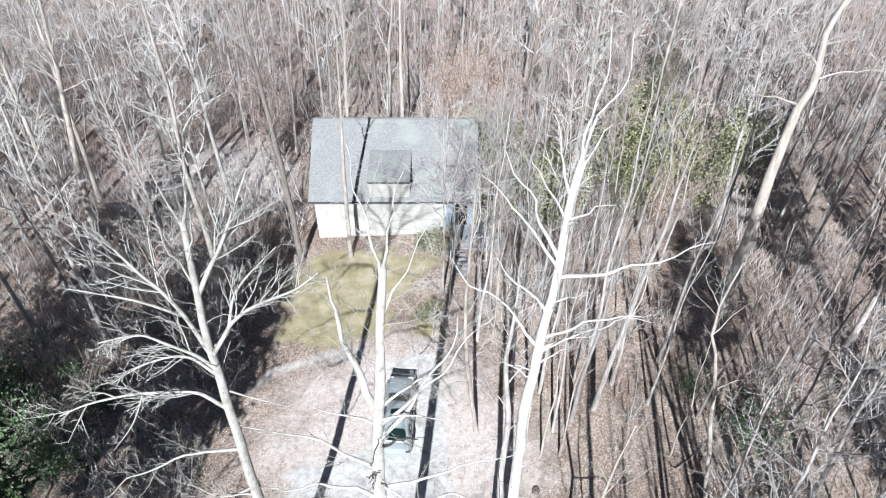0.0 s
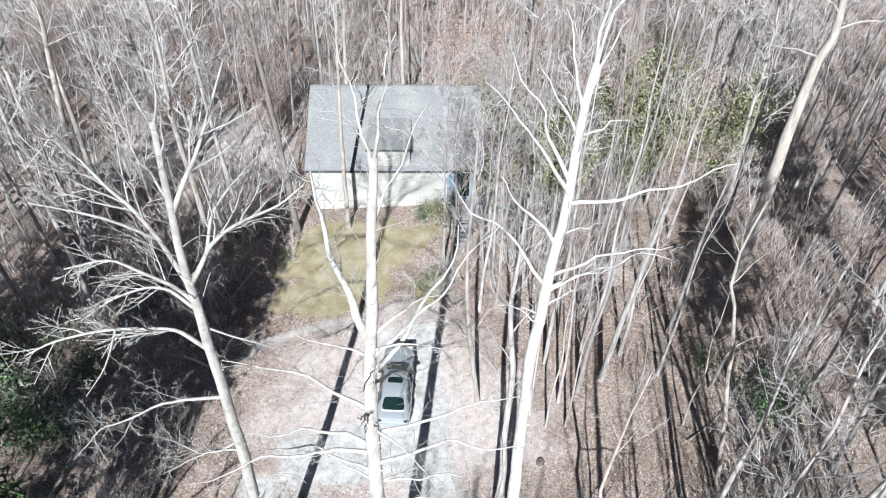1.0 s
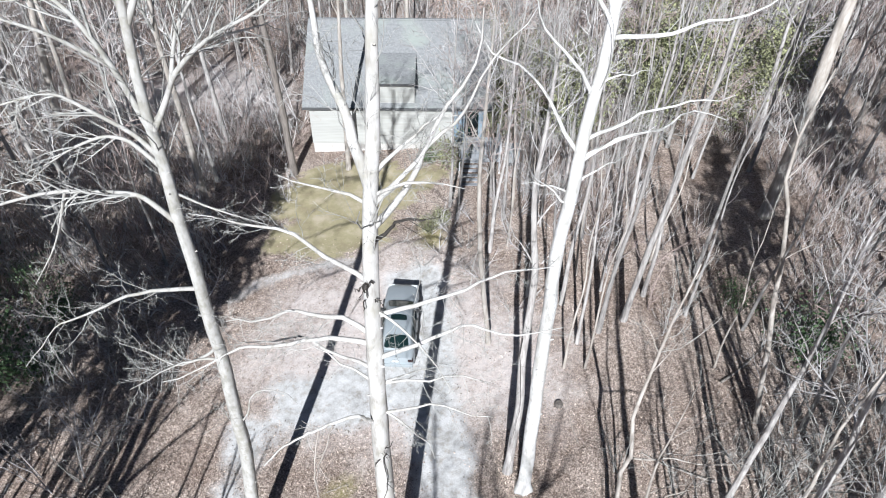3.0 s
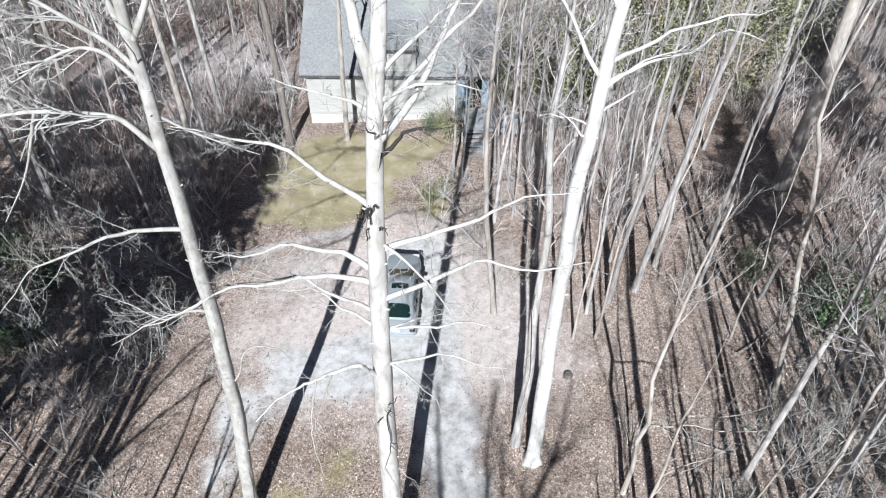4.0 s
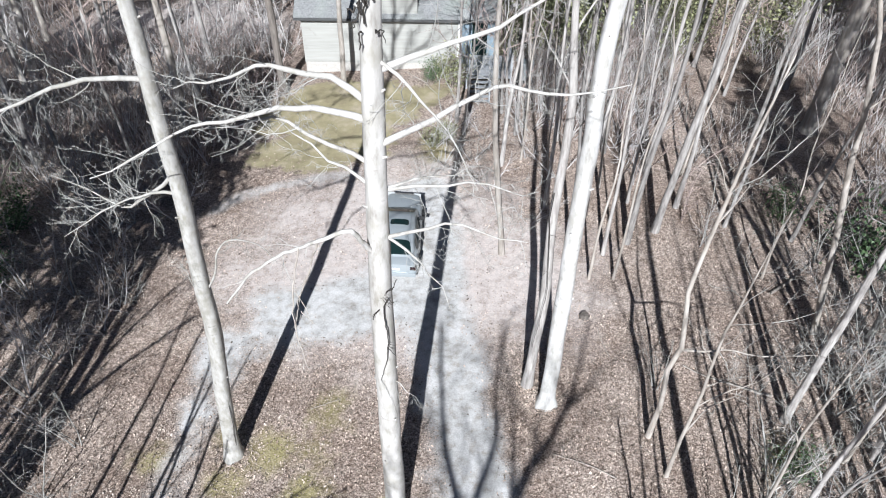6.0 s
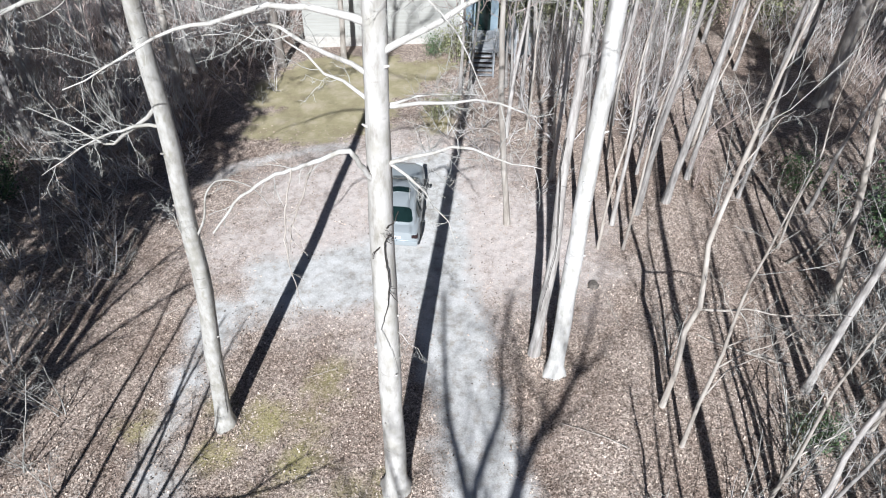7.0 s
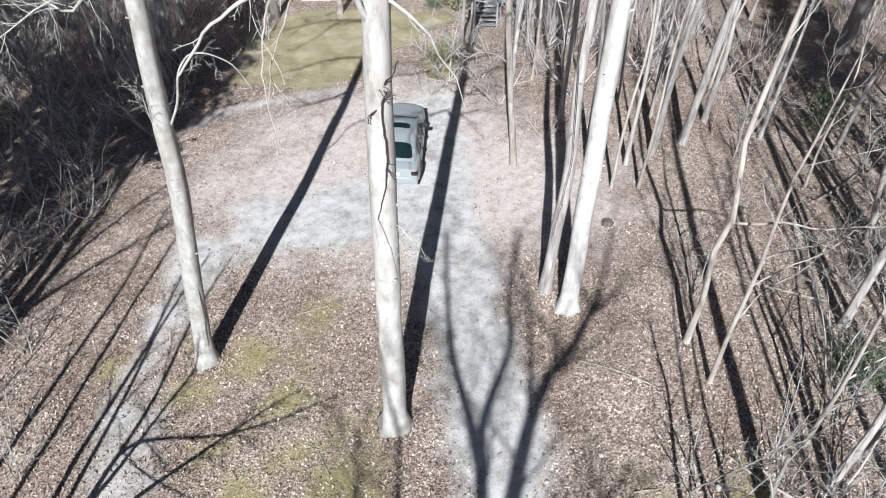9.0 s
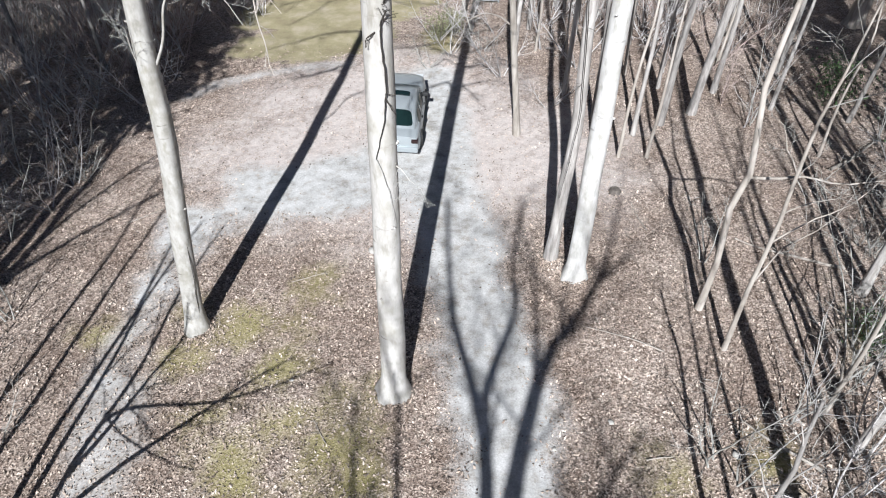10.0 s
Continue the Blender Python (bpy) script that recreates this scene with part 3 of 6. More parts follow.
def build_car():
    x, y = -2.4, 20.55
    car = new("car")
    car.matrix_world = Matrix.Translation((x, y, ground_z(x, y + 2.3) - 0.02)) @ pose(0, 0, 0, 5.5, 2.0, -1.5)
    tagged(car, "silver-green sedan parked on the gravel drive", "car")
    body = loft(bmesh.new(), [(0.0, 0.74, 0.70, 0.40, 0.72, 0.35), (0.06, 0.84, 0.78, 0.30, 0.92, 0.35), (0.3, 0.90, 0.80, 0.24, 1.02, 0.33), (0.9, 0.92, 0.82, 0.22, 1.03, 0.32),
                              (2.0, 0.92, 0.83, 0.21, 0.98, 0.32), (3.2, 0.92, 0.83, 0.21, 0.96, 0.32), (3.9, 0.91, 0.80, 0.22, 0.92, 0.33), (4.5, 0.87, 0.75, 0.25, 0.83, 0.36), (4.82, 0.78, 0.66, 0.32, 0.70, 0.4), (4.9, 0.68, 0.6, 0.38, 0.6, 0.4)], 28)
    smooth(part("body", body, PAINT, car, "silver-green metallic paint"), 35)
    cabin = loft(bmesh.new(), [(0.40, 0.74, 0.62, 0.90, 1.02, 0.4), (0.72, 0.79, 0.61, 0.90, 1.22, 0.4), (1.10, 0.81, 0.60, 0.90, 1.40, 0.38), (1.7, 0.82, 0.60, 0.90, 1.445, 0.36), (2.3, 0.82, 0.60, 0.90, 1.43, 0.36),
                               (2.7, 0.82, 0.59, 0.90, 1.36, 0.38), (3.15, 0.80, 0.60, 0.90, 1.13, 0.42), (3.5, 0.73, 0.61, 0.88, 0.95, 0.45)], 28)
    smooth(part("roof", cabin, PAINT, car), 35)

    def pane(name, corners, thick=0.012, material=GLASS_DARK, grid=8, power=6.0):
        """A gently bowed sheet between four corners."""
        bm = bmesh.new()
        a, b_, c, d = [Vector(q) for q in corners]
        nrm = (b_ - a).cross(d - a).normalized()
        lay = []
        for off in (0.0, thick):
            rows = []
            for i in range(grid + 1):
                f = i / grid
                row = []
                for g in range(grid + 1):
                    u, v = 2 * g / grid - 1, 2 * f - 1
                    m_ = max(abs(u), abs(v))
                    k = m_ / (abs(u) ** power + abs(v) ** power) ** (1 / power) if m_ else 1.0  # rounds the corners
                    u, v = u * k, v * k
                    row.append(bm.verts.new(a.lerp(b_, (u + 1) / 2).lerp(d.lerp(c, (u + 1) / 2), (v + 1) / 2) + nrm * (off + 0.03 * (1 - u * u))))
                rows.append(row)
            lay.append(rows)
        for i in range(grid):
            for g in range(grid):
                for k, rows in enumerate(lay):
                    q = (rows[i][g], rows[i][g + 1], rows[i + 1][g + 1], rows[i + 1][g])
                    bm.faces.new(q if k else q[::-1])
        lo, hi = lay
        rim = [(0, g) for g in range(grid)] + [(i, grid) for i in range(grid)] + [(grid, g) for g in range(grid, 0, -1)] + [(i, 0) for i in range(grid, 0, -1)]
        for p, q in zip(rim, rim[1:] + rim[:1]):
            bm.faces.new((lo[p[0]][p[1]], lo[q[0]][q[1]], hi[q[0]][q[1]], hi[p[0]][p[1]]))
        return smooth(part(name, bm, material, car), 40)

    pane("rear_window", ((-0.60, 0.47, 1.075), (0.60, 0.47, 1.075), (0.49, 1.04, 1.37), (-0.49, 1.04, 1.37)))
    pane("windscreen", ((0.64, 3.42, 1.0), (-0.64, 3.42, 1.0), (-0.52, 2.72, 1.37), (0.52, 2.72, 1.37)))
    pane("sunroof", ((-0.39, 1.86, 1.43), (0.39, 1.86, 1.43), (0.38, 2.2, 1.422), (-0.38, 2.2, 1.422)), 0.01)
    for s in (-1, 1):
        for y0, y1 in ((0.95, 1.75), (1.85, 2.75)):
            q = [(s * 0.80, y0 - (0.15 if y0 < 2 else 0), 1.0), (s * 0.80, y1 + (0.3 if y0 > 2 else 0), 1.0), (s * 0.665, y1, 1.33), (s * 0.665, y0 + 0.1, 1.33)]
            pane("side_window", q if s > 0 else [q[1], q[0], q[3], q[2]], 0.008)
        bm = box(bmesh.new(), s * 0.90 - 0.11, s * 0.90 + 0.11, 2.78, 2.9, 0.94, 1.08, 0.03)
        part("mirror", bm, BLACK, car, "black door mirror")
        part("tail_light", box(bmesh.new(), s * 0.69 - 0.12, s * 0.69 + 0.12, -0.02, 0.2, 0.70, 0.84, 0.03), RED_LENS, car, "red tail light")
        part("headlight", box(bmesh.new(), s * 0.58 - 0.16, s * 0.58 + 0.16, 4.5, 4.8, 0.6, 0.74, 0.03), CLEAR_LENS, car, "clear headlight")
        for k in (1.5, 2.4):
            part("door_handle", box(bmesh.new(), s * 0.875 - 0.02, s * 0.875 + 0.02, k, k + 0.16, 0.80, 0.83, 0.01), BLACK, car)
        part("sill", box(bmesh.new(), s * 0.885 - 0.03, s * 0.885 + 0.03, 1.2, 3.5, 0.2, 0.3, 0.02), BLACK, car)
        for yw in (0.95, 3.72):
            V, F = [], []
            R_ = 0.32
            prof = [(-0.10, 0.20), (-0.11, R_ - 0.03), (-0.08, R_), (0.08, R_), (0.11, R_ - 0.03), (0.10, 0.20)]
            nn = 24
            for xx, rr in prof:
                V += [(s * 0.82 + xx, yw + rr * math.cos(2 * math.pi * k / nn), R_ + rr * math.sin(2 * math.pi * k / nn)) for k in range(nn)]
            for i in range(5):
                F += [(i * nn + k, i * nn + (k + 1) % nn, (i + 1) * nn + (k + 1) % nn, (i + 1) * nn + k) for k in range(nn)]
            wheel = smooth(part("wheel", (V, F), RUBBER, car, "black tyre"), 40)
            bm = bmesh.new()
            bmesh.ops.create_cone(bm, cap_ends=True, segments=20, radius1=0.2, radius2=0.17, depth=0.18)
            bm.transform(Matrix.Translation((s * 0.83, yw, R_)) @ pose(0, 0, 0, 0, 90 * s, 0))
            part("rim", bm, ALLOY, wheel, "alloy rim")
    part("bumper", box(bmesh.new(), -0.82, 0.82, -0.07, 0.12, 0.34, 0.56, 0.05), PAINT, car)
    part("number_plate", box(bmesh.new(), -0.16, 0.16, -0.03, 0.0, 0.68, 0.80, 0.005), PLATE, car)


build_car()


# ---- trees ----
def trunk_line(x, y, spine, wob=0.0, seed=0):
    """A trunk's line from (height, dx, dy) above its foot, smoothed and slightly crooked."""
    z0 = ground_z(x, y)
    pts = []
    for (h0, a0, b0), (h1, a1, b1) in zip(spine, spine[1:]):
        k = max(2, int((h1 - h0) / 0.8))
        for i in range(k):
            f = i / k
            h = h0 + (h1 - h0) * f
            w = wob * min(1, h / 3)
            pts.append(Vector((x + a0 + (a1 - a0) * f + w * noise.noise((h * 0.35, seed, 0)), y + b0 + (b1 - b0) * f + w * noise.noise((h * 0.35, seed, 9)), z0 + h - (0.25 if h == 0 else 0))))
    h, a, b = spine[-1]
    pts.append(Vector((x + a, y + b, z0 + h)))
    return pts


def limb_line(rng, p, dx, dy, dz, bow):
    """A limb from p that reaches (dx, dy, dz) further, bowed up by bow."""
    end = Vector((dx, dy, dz))
    k = max(5, int(end.length / 0.33))
    out, off = [], rng.uniform(0, 90)
    for i in range(k + 1):
        f = i / k
        q = p + end * f + Vector((0, 0, bow * 4 * f * (1 - f)))
        w = 0.30 * min(1.3, end.length / 3) * min(1.0, 2 * f)
        q += Vector((noise.noise((f * 3.2, off, 0)), noise.noise((f * 3.2, off, 7)), noise.noise((f * 3.2, off, 14)))) * w
        q += Vector((rng.uniform(-1, 1), rng.uniform(-1, 1), rng.uniform(-1, 1))) * 0.02 * min(1.0, f * 4)
        out.append(q)
    return out


def hero_tree(name, x, y, spine, r0, r1, limbs, bark, twig, label, seed, tufts=6, flare=0.42, top=14, twig_len=1.0, depth=2, sides=16, stems=(), stubs=0):
    """A tree with its trunk, each limb with its twigs, and the twigs of its top. limbs: (height, dx, dy, dz, bow, radius); stems: lines of (height, dx, dy) with two radii."""
    rng = random.Random(seed)
    z0 = ground_z(x, y)
    base = Matrix.Translation((-x, -y, -z0))
    tree = new(name)
    tree.location = (x, y, z0)
    tagged(tree, label, "tree")
    line = trunk_line(x, y, spine, 0.10, seed)
    fine = 0.62 if r0 > 0.2 else 0.55
    H = spine[-1][0]
    if r0 > 0.22:  # more rings near the foot of a thick trunk, for its roots
        flare = max(flare, 0.45)
        line[1:1] = [line[0].lerp(line[1], k / 6) for k in range(1, 6)]
    rad = []
    for p in line:
        h = max(0.0, p.z - z0)
        rad.append((r0 + (r1 - r0) * min(1.0, h / H) ** 1.6) * (1 + flare * math.exp(-h / 0.3)))
    V, F = [], []
    tube(V, F, line, rad, sides, 0.10)
    if r0 > 0.22:  # root toes and shallow flutes
        for i, c in enumerate(line):
            h = max(0.0, c.z - z0)
            for j in range(sides):
                v = V[i * sides + j]
                a = math.atan2(v.y - c.y, v.x - c.x)
                toe = max(0.0, math.cos(2.5 * a + seed)) ** 2 * math.exp(-h / 0.22)
                k = 1 + 0.22 * toe + 0.05 * math.cos(3 * a + seed * 0.7 + 0.25 * h) + 0.05 * noise.noise((v.x * 3.1, v.y * 3.1, v.z * 1.3))
                V[i * sides + j] = Vector((c.x + (v.x - c.x) * k, c.y + (v.y - c.y) * k, v.z))
    smooth(part("trunk", (V, F), bark, tree), 70).data.transform(base)

    def at_height(h):
        for i in range(len(line) - 1):
            if line[i + 1].z - z0 >= h:
                f = max(0, (h + z0 - line[i].z) / (line[i + 1].z - line[i].z))
                return line[i].lerp(line[i + 1], f), rad[i]
        return line[-1].copy(), rad[-1]

    for h, dx, dy, dz, bow, r in limbs:
        p, rt = at_height(h)
        q = limb_line(rng, p, dx, dy, dz, bow)
        V, F = [], []
        tube(V, F, q, [0.68 * r * (1 - 0.86 * (i / (len(q) - 1)) ** 0.8) for i in range(len(q))], 8, 0.12)
        limb = smooth(part("limb", (V, F), bark, tree), 70)
        limb.data.transform(base)
        le = math.sqrt(dx * dx + dy * dy + dz * dz)
        out = ([], [])
        sprout(rng, out, q, r, r * 0.3, 0, min(1.35, 0.4 * le) * twig_len, max(5, int(tufts * le / 2.6)), 0.2, 0.02, (35, 78), depth, (5, 4), fine)
        tagged(part("spray", out, twig, limb), kind="stuff").data.transform(base)
    for keys, ra, rb in stems:
        ks = [Vector((x + a, y + b, z0 + h)) for h, a, b in keys]
        q = [u.lerp(w, i / 4) for u, w in zip(ks, ks[1:]) for i in range(4)] + ks[-1:]
        for _ in range(2):
            q = q[:1] + [(a + b * 2 + c) / 4 for a, b, c in zip(q, q[1:], q[2:])] + q[-1:]
        V, F = [], []
        tube(V, F, q, taper(ra, rb, len(q)), 10, 0.12)
        limb = smooth(part("limb", (V, F), bark, tree), 70)
        limb.data.transform(base)
        out = ([], [])
        sprout(rng, out, q, ra, rb, 0, 1.9 * twig_len * min(1, ra / 0.08), max(4, int(17 * min(1, ra / 0.08))), 0.3, 0.06, (20, 55), depth, (5, 3), 1.3 if ra > 0.05 else 0.7)
        tagged(part("spray", out, twig, limb), kind="stuff").data.transform(base)
    for k in range(stubs):  # broken-off branch stubs
        p, rt = at_height(H * (0.12 + 0.8 * (k + rng.random()) / stubs))
        a = rng.uniform(0, 6.28)
        d = Vector((math.cos(a), math.sin(a), rng.uniform(0.1, 0.7)))
        le = rt + rng.uniform(0.02, 0.10)
        V, F = [], []
        tube(V, F, [p, p + d * le * 0.6, p + d * le + Vector((0, 0, 0.03))], [rt * 0.3, rt * 0.16, 0.02], 7, 0.2)
        smooth(part("stub", (V, F), bark, tree), 70).data.transform(base)
    if top:
        out = ([], [])
        k = int(len(line) * 0.72)
        sprout(rng, out, line[k:], rad[k], r1, 0, 2.4 * twig_len, top, 0.05, 0.12, (20, 50), depth, (5, 3), fine)
        tagged(part("spray", out, twig, tree), kind="stuff").data.transform(base)
    return tree


def build_heroes():
    hero_tree("tree", -1.4, -9.2, [(0, 0, 0), (6.5, 0.08, 0), (9.5, 0.12, 0), (12.2, 0.32, 0), (13.3, 0.55, 0), (14.5, 0.92, 0), (15.3, 1.35, 0), (16.1, 2.1, 0), (17.6, 2.9, 0)], 0.38, 0.09, [
        (14.3, -0.4, 0.3, 5.2, 0.0, 0.15), (12.8, 2.0, 0.2, 1.6, 0.2, 0.10), (15.4, 0.5, -0.3, 4.2, 0.0, 0.10), (15.8, -2.6, 0.3, 2.4, 0.2, 0.10), (16.6, 2.8, 0.2, 2.2, 0.2, 0.10), (17.4, 1.0, -0.4, 3.8, 0.0, 0.10), (15.0, 3.2, 0.2, 2.0, 0.2, 0.09), (13.4, -3.0, -0.3, 2.6, 0.2, 0.08), (17.0, -1.4, 0.3, 3.6, 0.0, 0.09), (11.2, 1.9, 0.3, 1.2, 0.1, 0.12), (10.8, 2.8, -0.5, 1.9, 0.2, 0.10), (16.6, 2.2, 0.2, 1.8, 0.1, 0.08)],
        BARK_GREY, TWIG, "large bare tree with twin stems beside the drive", 22, tufts=6, top=7, twig_len=1.3, stems=(
            (((8.6, 0.1, 0), (10.4, -0.12, 0), (12.2, -0.17, 0), (13.1, -0.30, 0), (14.2, -0.69, 0), (15.3, -1.24, 0), (16.3, -1.6, 0), (19.5, -2.2, 0)), 0.21, 0.07),
            (((13.1, -0.30, 0), (14.0, -0.42, 0.1), (14.8, -0.16, 0.1), (15.9, 0.3, 0.1), (17.0, 0.1, 0.1), (19.6, 0.3, 0)), 0.17, 0.05),
            (((9.4, 0.0, 0), (10.2, -1.0, -0.2), (10.7, -1.75, -0.2), (11.9, -2.05, 0), (14.5, -2.6, 0.2), (17.0, -2.9, 0)), 0.12, 0.04),
            (((9.8, 0.2, 0), (10.6, 1.0, 0.2), (11.4, 1.5, 0.2), (12.4, 2.3, 0), (13.6, 3.4, 0)), 0.14, 0.04), (((10.2, 0.15, 0), (10.9, 1.3, -0.6), (11.3, 2.4, -0.8), (12.0, 3.6, -0.8)), 0.12, 0.04),
            (((10.4, -1.4, -0.2), (10.7, -2.4, 0), (12.2, -3.1, 0), (14.0, -3.6, 0)), 0.08, 0.03)))
    hero_tree("tree", -7.05, 12.9, [(0, -0.2, 0), (3, 0.05, 0), (6.3, 0.38, 0), (12.3, 0.47, 0), (18, 0.5, 0), (21, 0.65, 0), (22.4, 0.75, 0.1)], 0.235, 0.07, [
        (20.3, -1.0, 0.4, 2.2, 0.1, 0.06), (21.0, 0.5, -0.4, 2.4, 0.0, 0.06), (22.0, -0.6, 0.3, 2.2, 0.0, 0.06), (22.3, 0.5, 0.3, 2.2, 0.0, 0.06), (16.6, 0.5, 0.8, 1.3, 0.1, 0.04),
        (13.0, -5.1, -0.6, -2.5, 0.9, 0.10), (10.8, -3.1, 0.4, -0.4, -0.9, 0.08), (10.2, -2.9, -0.3, -1.1, 0.45, 0.07), (6.8, -0.2, -0.4, 1.6, 0.1, 0.035),
    ], BARK_ASH, TWIG_PALE, "tall bare tree with smooth ash-grey bark beside the drive", 11, tufts=13, twig_len=1.1, stems=(
        # the fork of the crown: the outer limbs of each side, then the lower ones that reach out and droop
        (((19.9, 0.58, 0), (20.85, 1.07, 0.1), (21.5, 1.48, 0.2), (22.3, 1.85, 0.3), (23.7, 2.5, 0.4)), 0.075, 0.02),
        (((17.7, 0.55, 0), (18.4, 0.98, 0), (19.0, 1.3, -0.1), (19.5, 1.8, -0.1), (19.95, 2.43, -0.2), (20.35, 3.3, -0.2), (20.95, 3.95, -0.2)), 0.075, 0.02),
        (((18.9, 1.24, -0.1), (19.85, 1.48, 0.1), (20.45, 1.92, 0.2), (21.4, 2.85, 0.3)), 0.05, 0.015),
        (((17.5, 0.48, 0), (19.15, 0.02, 0.1), (20.1, -0.4, 0.1), (20.5, -0.82, 0.2), (21.15, -1.15, 0.2), (21.9, -1.6, 0.3)), 0.075, 0.02),
        (((19.1, 0.0, 0.1), (19.85, -0.9, -0.1), (20.2, -1.75, -0.2), (20.4, -2.6, -0.2)), 0.05, 0.015),
        (((17.0, 0.47, 0), (17.6, 0.07, 0), (18.2, -0.67, -0.1), (18.65, -1.3, -0.1), (18.35, -2.5, -0.2)), 0.065, 0.02),
        (((16.7, 0.47, 0), (17.4, -0.14, 0.1), (17.5, -0.7, 0.1), (17.0, -1.8, 0.2), (16.1, -3.0, 0.2)), 0.06, 0.015),
        (((15.1, 0.46, 0), (15.9, -0.05, -0.1), (16.1, -0.35, -0.1), (16.3, -2.0, -0.3), (15.9, -3.6, -0.4), (15.3, -4.6, -0.4)), 0.075, 0.02),
        (((16.25, -1.8, -0.3), (14.7, -2.55, -0.3), (13.4, -3.55, -0.3)), 0.035, 0.01),
        (((16.1, 0.48, 0), (15.6, 1.15, 0.1), (15.35, 1.75, 0.1), (15.05, 2.55, 0.1)), 0.035, 0.01),
        (((7.2, 0.45, 0), (7.9, 0.85, -0.1), (8.6, 1.0, -0.15), (9.0, 1.3, -0.15), (9.0, 1.66, -0.1), (8.75, 2.1, 0), (8.2, 2.4, 0)), 0.03, 0.008),), stubs=12, sides=20)
    centre = hero_tree("tree", -1.82, 10.8, [(0, 0, 0), (3.6, 0.01, -0.05), (9.4, -0.04, -0.1), (14.4, 0.04, -0.1), (17.8, 0.2, -0.1), (20.4, 0.42, -0.1), (22.8, 0.62, -0.1)], 0.285, 0.08, [
        (13.5, -3.4, 0.3, 0.1, 0.65, 0.11), (13.2, -5.0, -0.4, -1.2, 0.8, 0.11), (12.3, -3.2, 0.5, 0.4, 0.5, 0.08), (14.1, 3.9, 0.2, 1.5, 0.05, 0.10), (12.7, 4.2, -0.3, 1.5, 0.4, 0.10),
        (11.8, 2.0, 0.6, 0.0, 0.12, 0.05), (10.6, 3.0, -0.2, 0.1, 0.35, 0.07), (14.4, 1.9, -0.5, -2.3, 0.35, 0.06), (15.2, -3.5, 0.3, 1.6, 0.35, 0.10), (17.2, -1.8, 0.2, 0.5, 0.15, 0.07), (17.8, 1.6, 0.2, 1.3, 0.25, 0.08),
        (17.6, -1.0, 0.1, 4.8, 0.0, 0.20), (17.4, 1.8, -0.3, 0.4, 0.25, 0.07), (16.6, 2.2, 0.3, 4.4, -0.5, 0.14), (17.1, 3.0, 0.5, 3.8, -0.1, 0.09), (11.8, 3.1, 0.3, -0.3, 0.15, 0.07), (11.8, -1.7, 0.4, 1.2, 0.0, 0.07),
        (22.2, -0.5, 0.3, 3.4, 0.0, 0.07), (22.7, 0.5, -0.2, 2.6, 0.0, 0.07), (21.0, 1.2, 0.3, 2.8, 0.1, 0.06), (10.7, 1.5, -0.2, -1.7, 0.4, 0.06), (6.6, 0.8, -0.3, -0.9, 0.15, 0.025),
    ], BARK_PALE, TWIG_PALE, "tall bare tree with thick pale trunk beside the gravel drive", 12, tufts=10, stubs=12, sides=20, twig_len=1.0)
    # a kinked limb low on that trunk, with two stems hanging from it
    def hang(name, path, r0, r1, parent, seed, tufts, bark=BARK_PALE):
        rng = random.Random(seed)
        keys = [Vector(p) - centre.location for p in path]
        pts = [p.lerp(q, i / 4) for p, q in zip(keys, keys[1:]) for i in range(4)] + [keys[-1]]
        for _ in range(2):
            pts = pts[:1] + [(a + b * 2 + c) / 4 for a, b, c in zip(pts, pts[1:], pts[2:])] + pts[-1:]
        for i, p in enumerate(pts[1:], 1):
            p += 0.05 * Vector((noise.noise((i * 0.7, seed, 0)), noise.noise((i * 0.7, seed, 5)), noise.noise((i * 0.7, seed, 9)))) + Vector((rng.uniform(-1, 1), rng.uniform(-1, 1), rng.uniform(-1, 1))) * 0.012
        V, F = [], []
        tube(V, F, pts, taper(r0, r1, len(pts)), 8, 0.12)
        ob = smooth(part(name, (V, F), bark, parent), 70)
        if tufts:
            out = ([], [])
            sprout(rng, out, pts, r0, r1, 1, 0.7, tufts, 0.3, -0.03, (25, 60), 2, (3, 3))
            tagged(part("spray", out, TWIG_PALE if bark is BARK_PALE else bark, ob), kind="stuff")
        return ob
    # dark dead growth at a wound high on that trunk
    rng = random.Random(64)
    for k in range(7):
        p0 = Vector((rng.uniform(-1.95, -1.6), 10.42, rng.uniform(15.0, 15.6)))
        a = rng.uniform(-1, 1)
        hang("dead_growth", [p0, p0 + Vector((0.08 * a, -0.06, rng.uniform(-0.1, 0.2))), p0 + Vector((0.18 * a, -0.05, rng.uniform(-0.35, 0.1))), p0 + Vector((0.26 * a, rng.uniform(-0.08, 0.05), rng.uniform(-0.4, 0.2)))], 0.018, 0.006, centre, k, 0, VINE)
    hang("dead_limb", [(-1.6, 10.6, 16.5), (-1.35, 10.45, 16.75), (-1.15, 10.4, 17.1), (-0.75, 10.35, 17.25), (-0.55, 10.3, 17.2)], 0.05, 0.015, centre, 65, 3, VINE)
    limb = hang("limb", [(-1.9, 10.7, 10.2), (-2.08, 10.4, 10.85), (-2.26, 10.1, 11.42), (-2.9, 10.1, 11.12), (-3.25, 9.9, 11.1), (-3.7, 9.75, 10.98), (-4.25, 9.7, 10.55), (-4.7, 9.65, 9.95)], 0.058, 0.018, centre, 61, 7)
    hang("hanging_stem", [(-2.9, 10.1, 11.1), (-3.05, 9.6, 10.75), (-3.3, 9.5, 10.1), (-3.38, 9.5, 9.6)], 0.020, 0.008, limb, 62, 3, BARK_TAN)
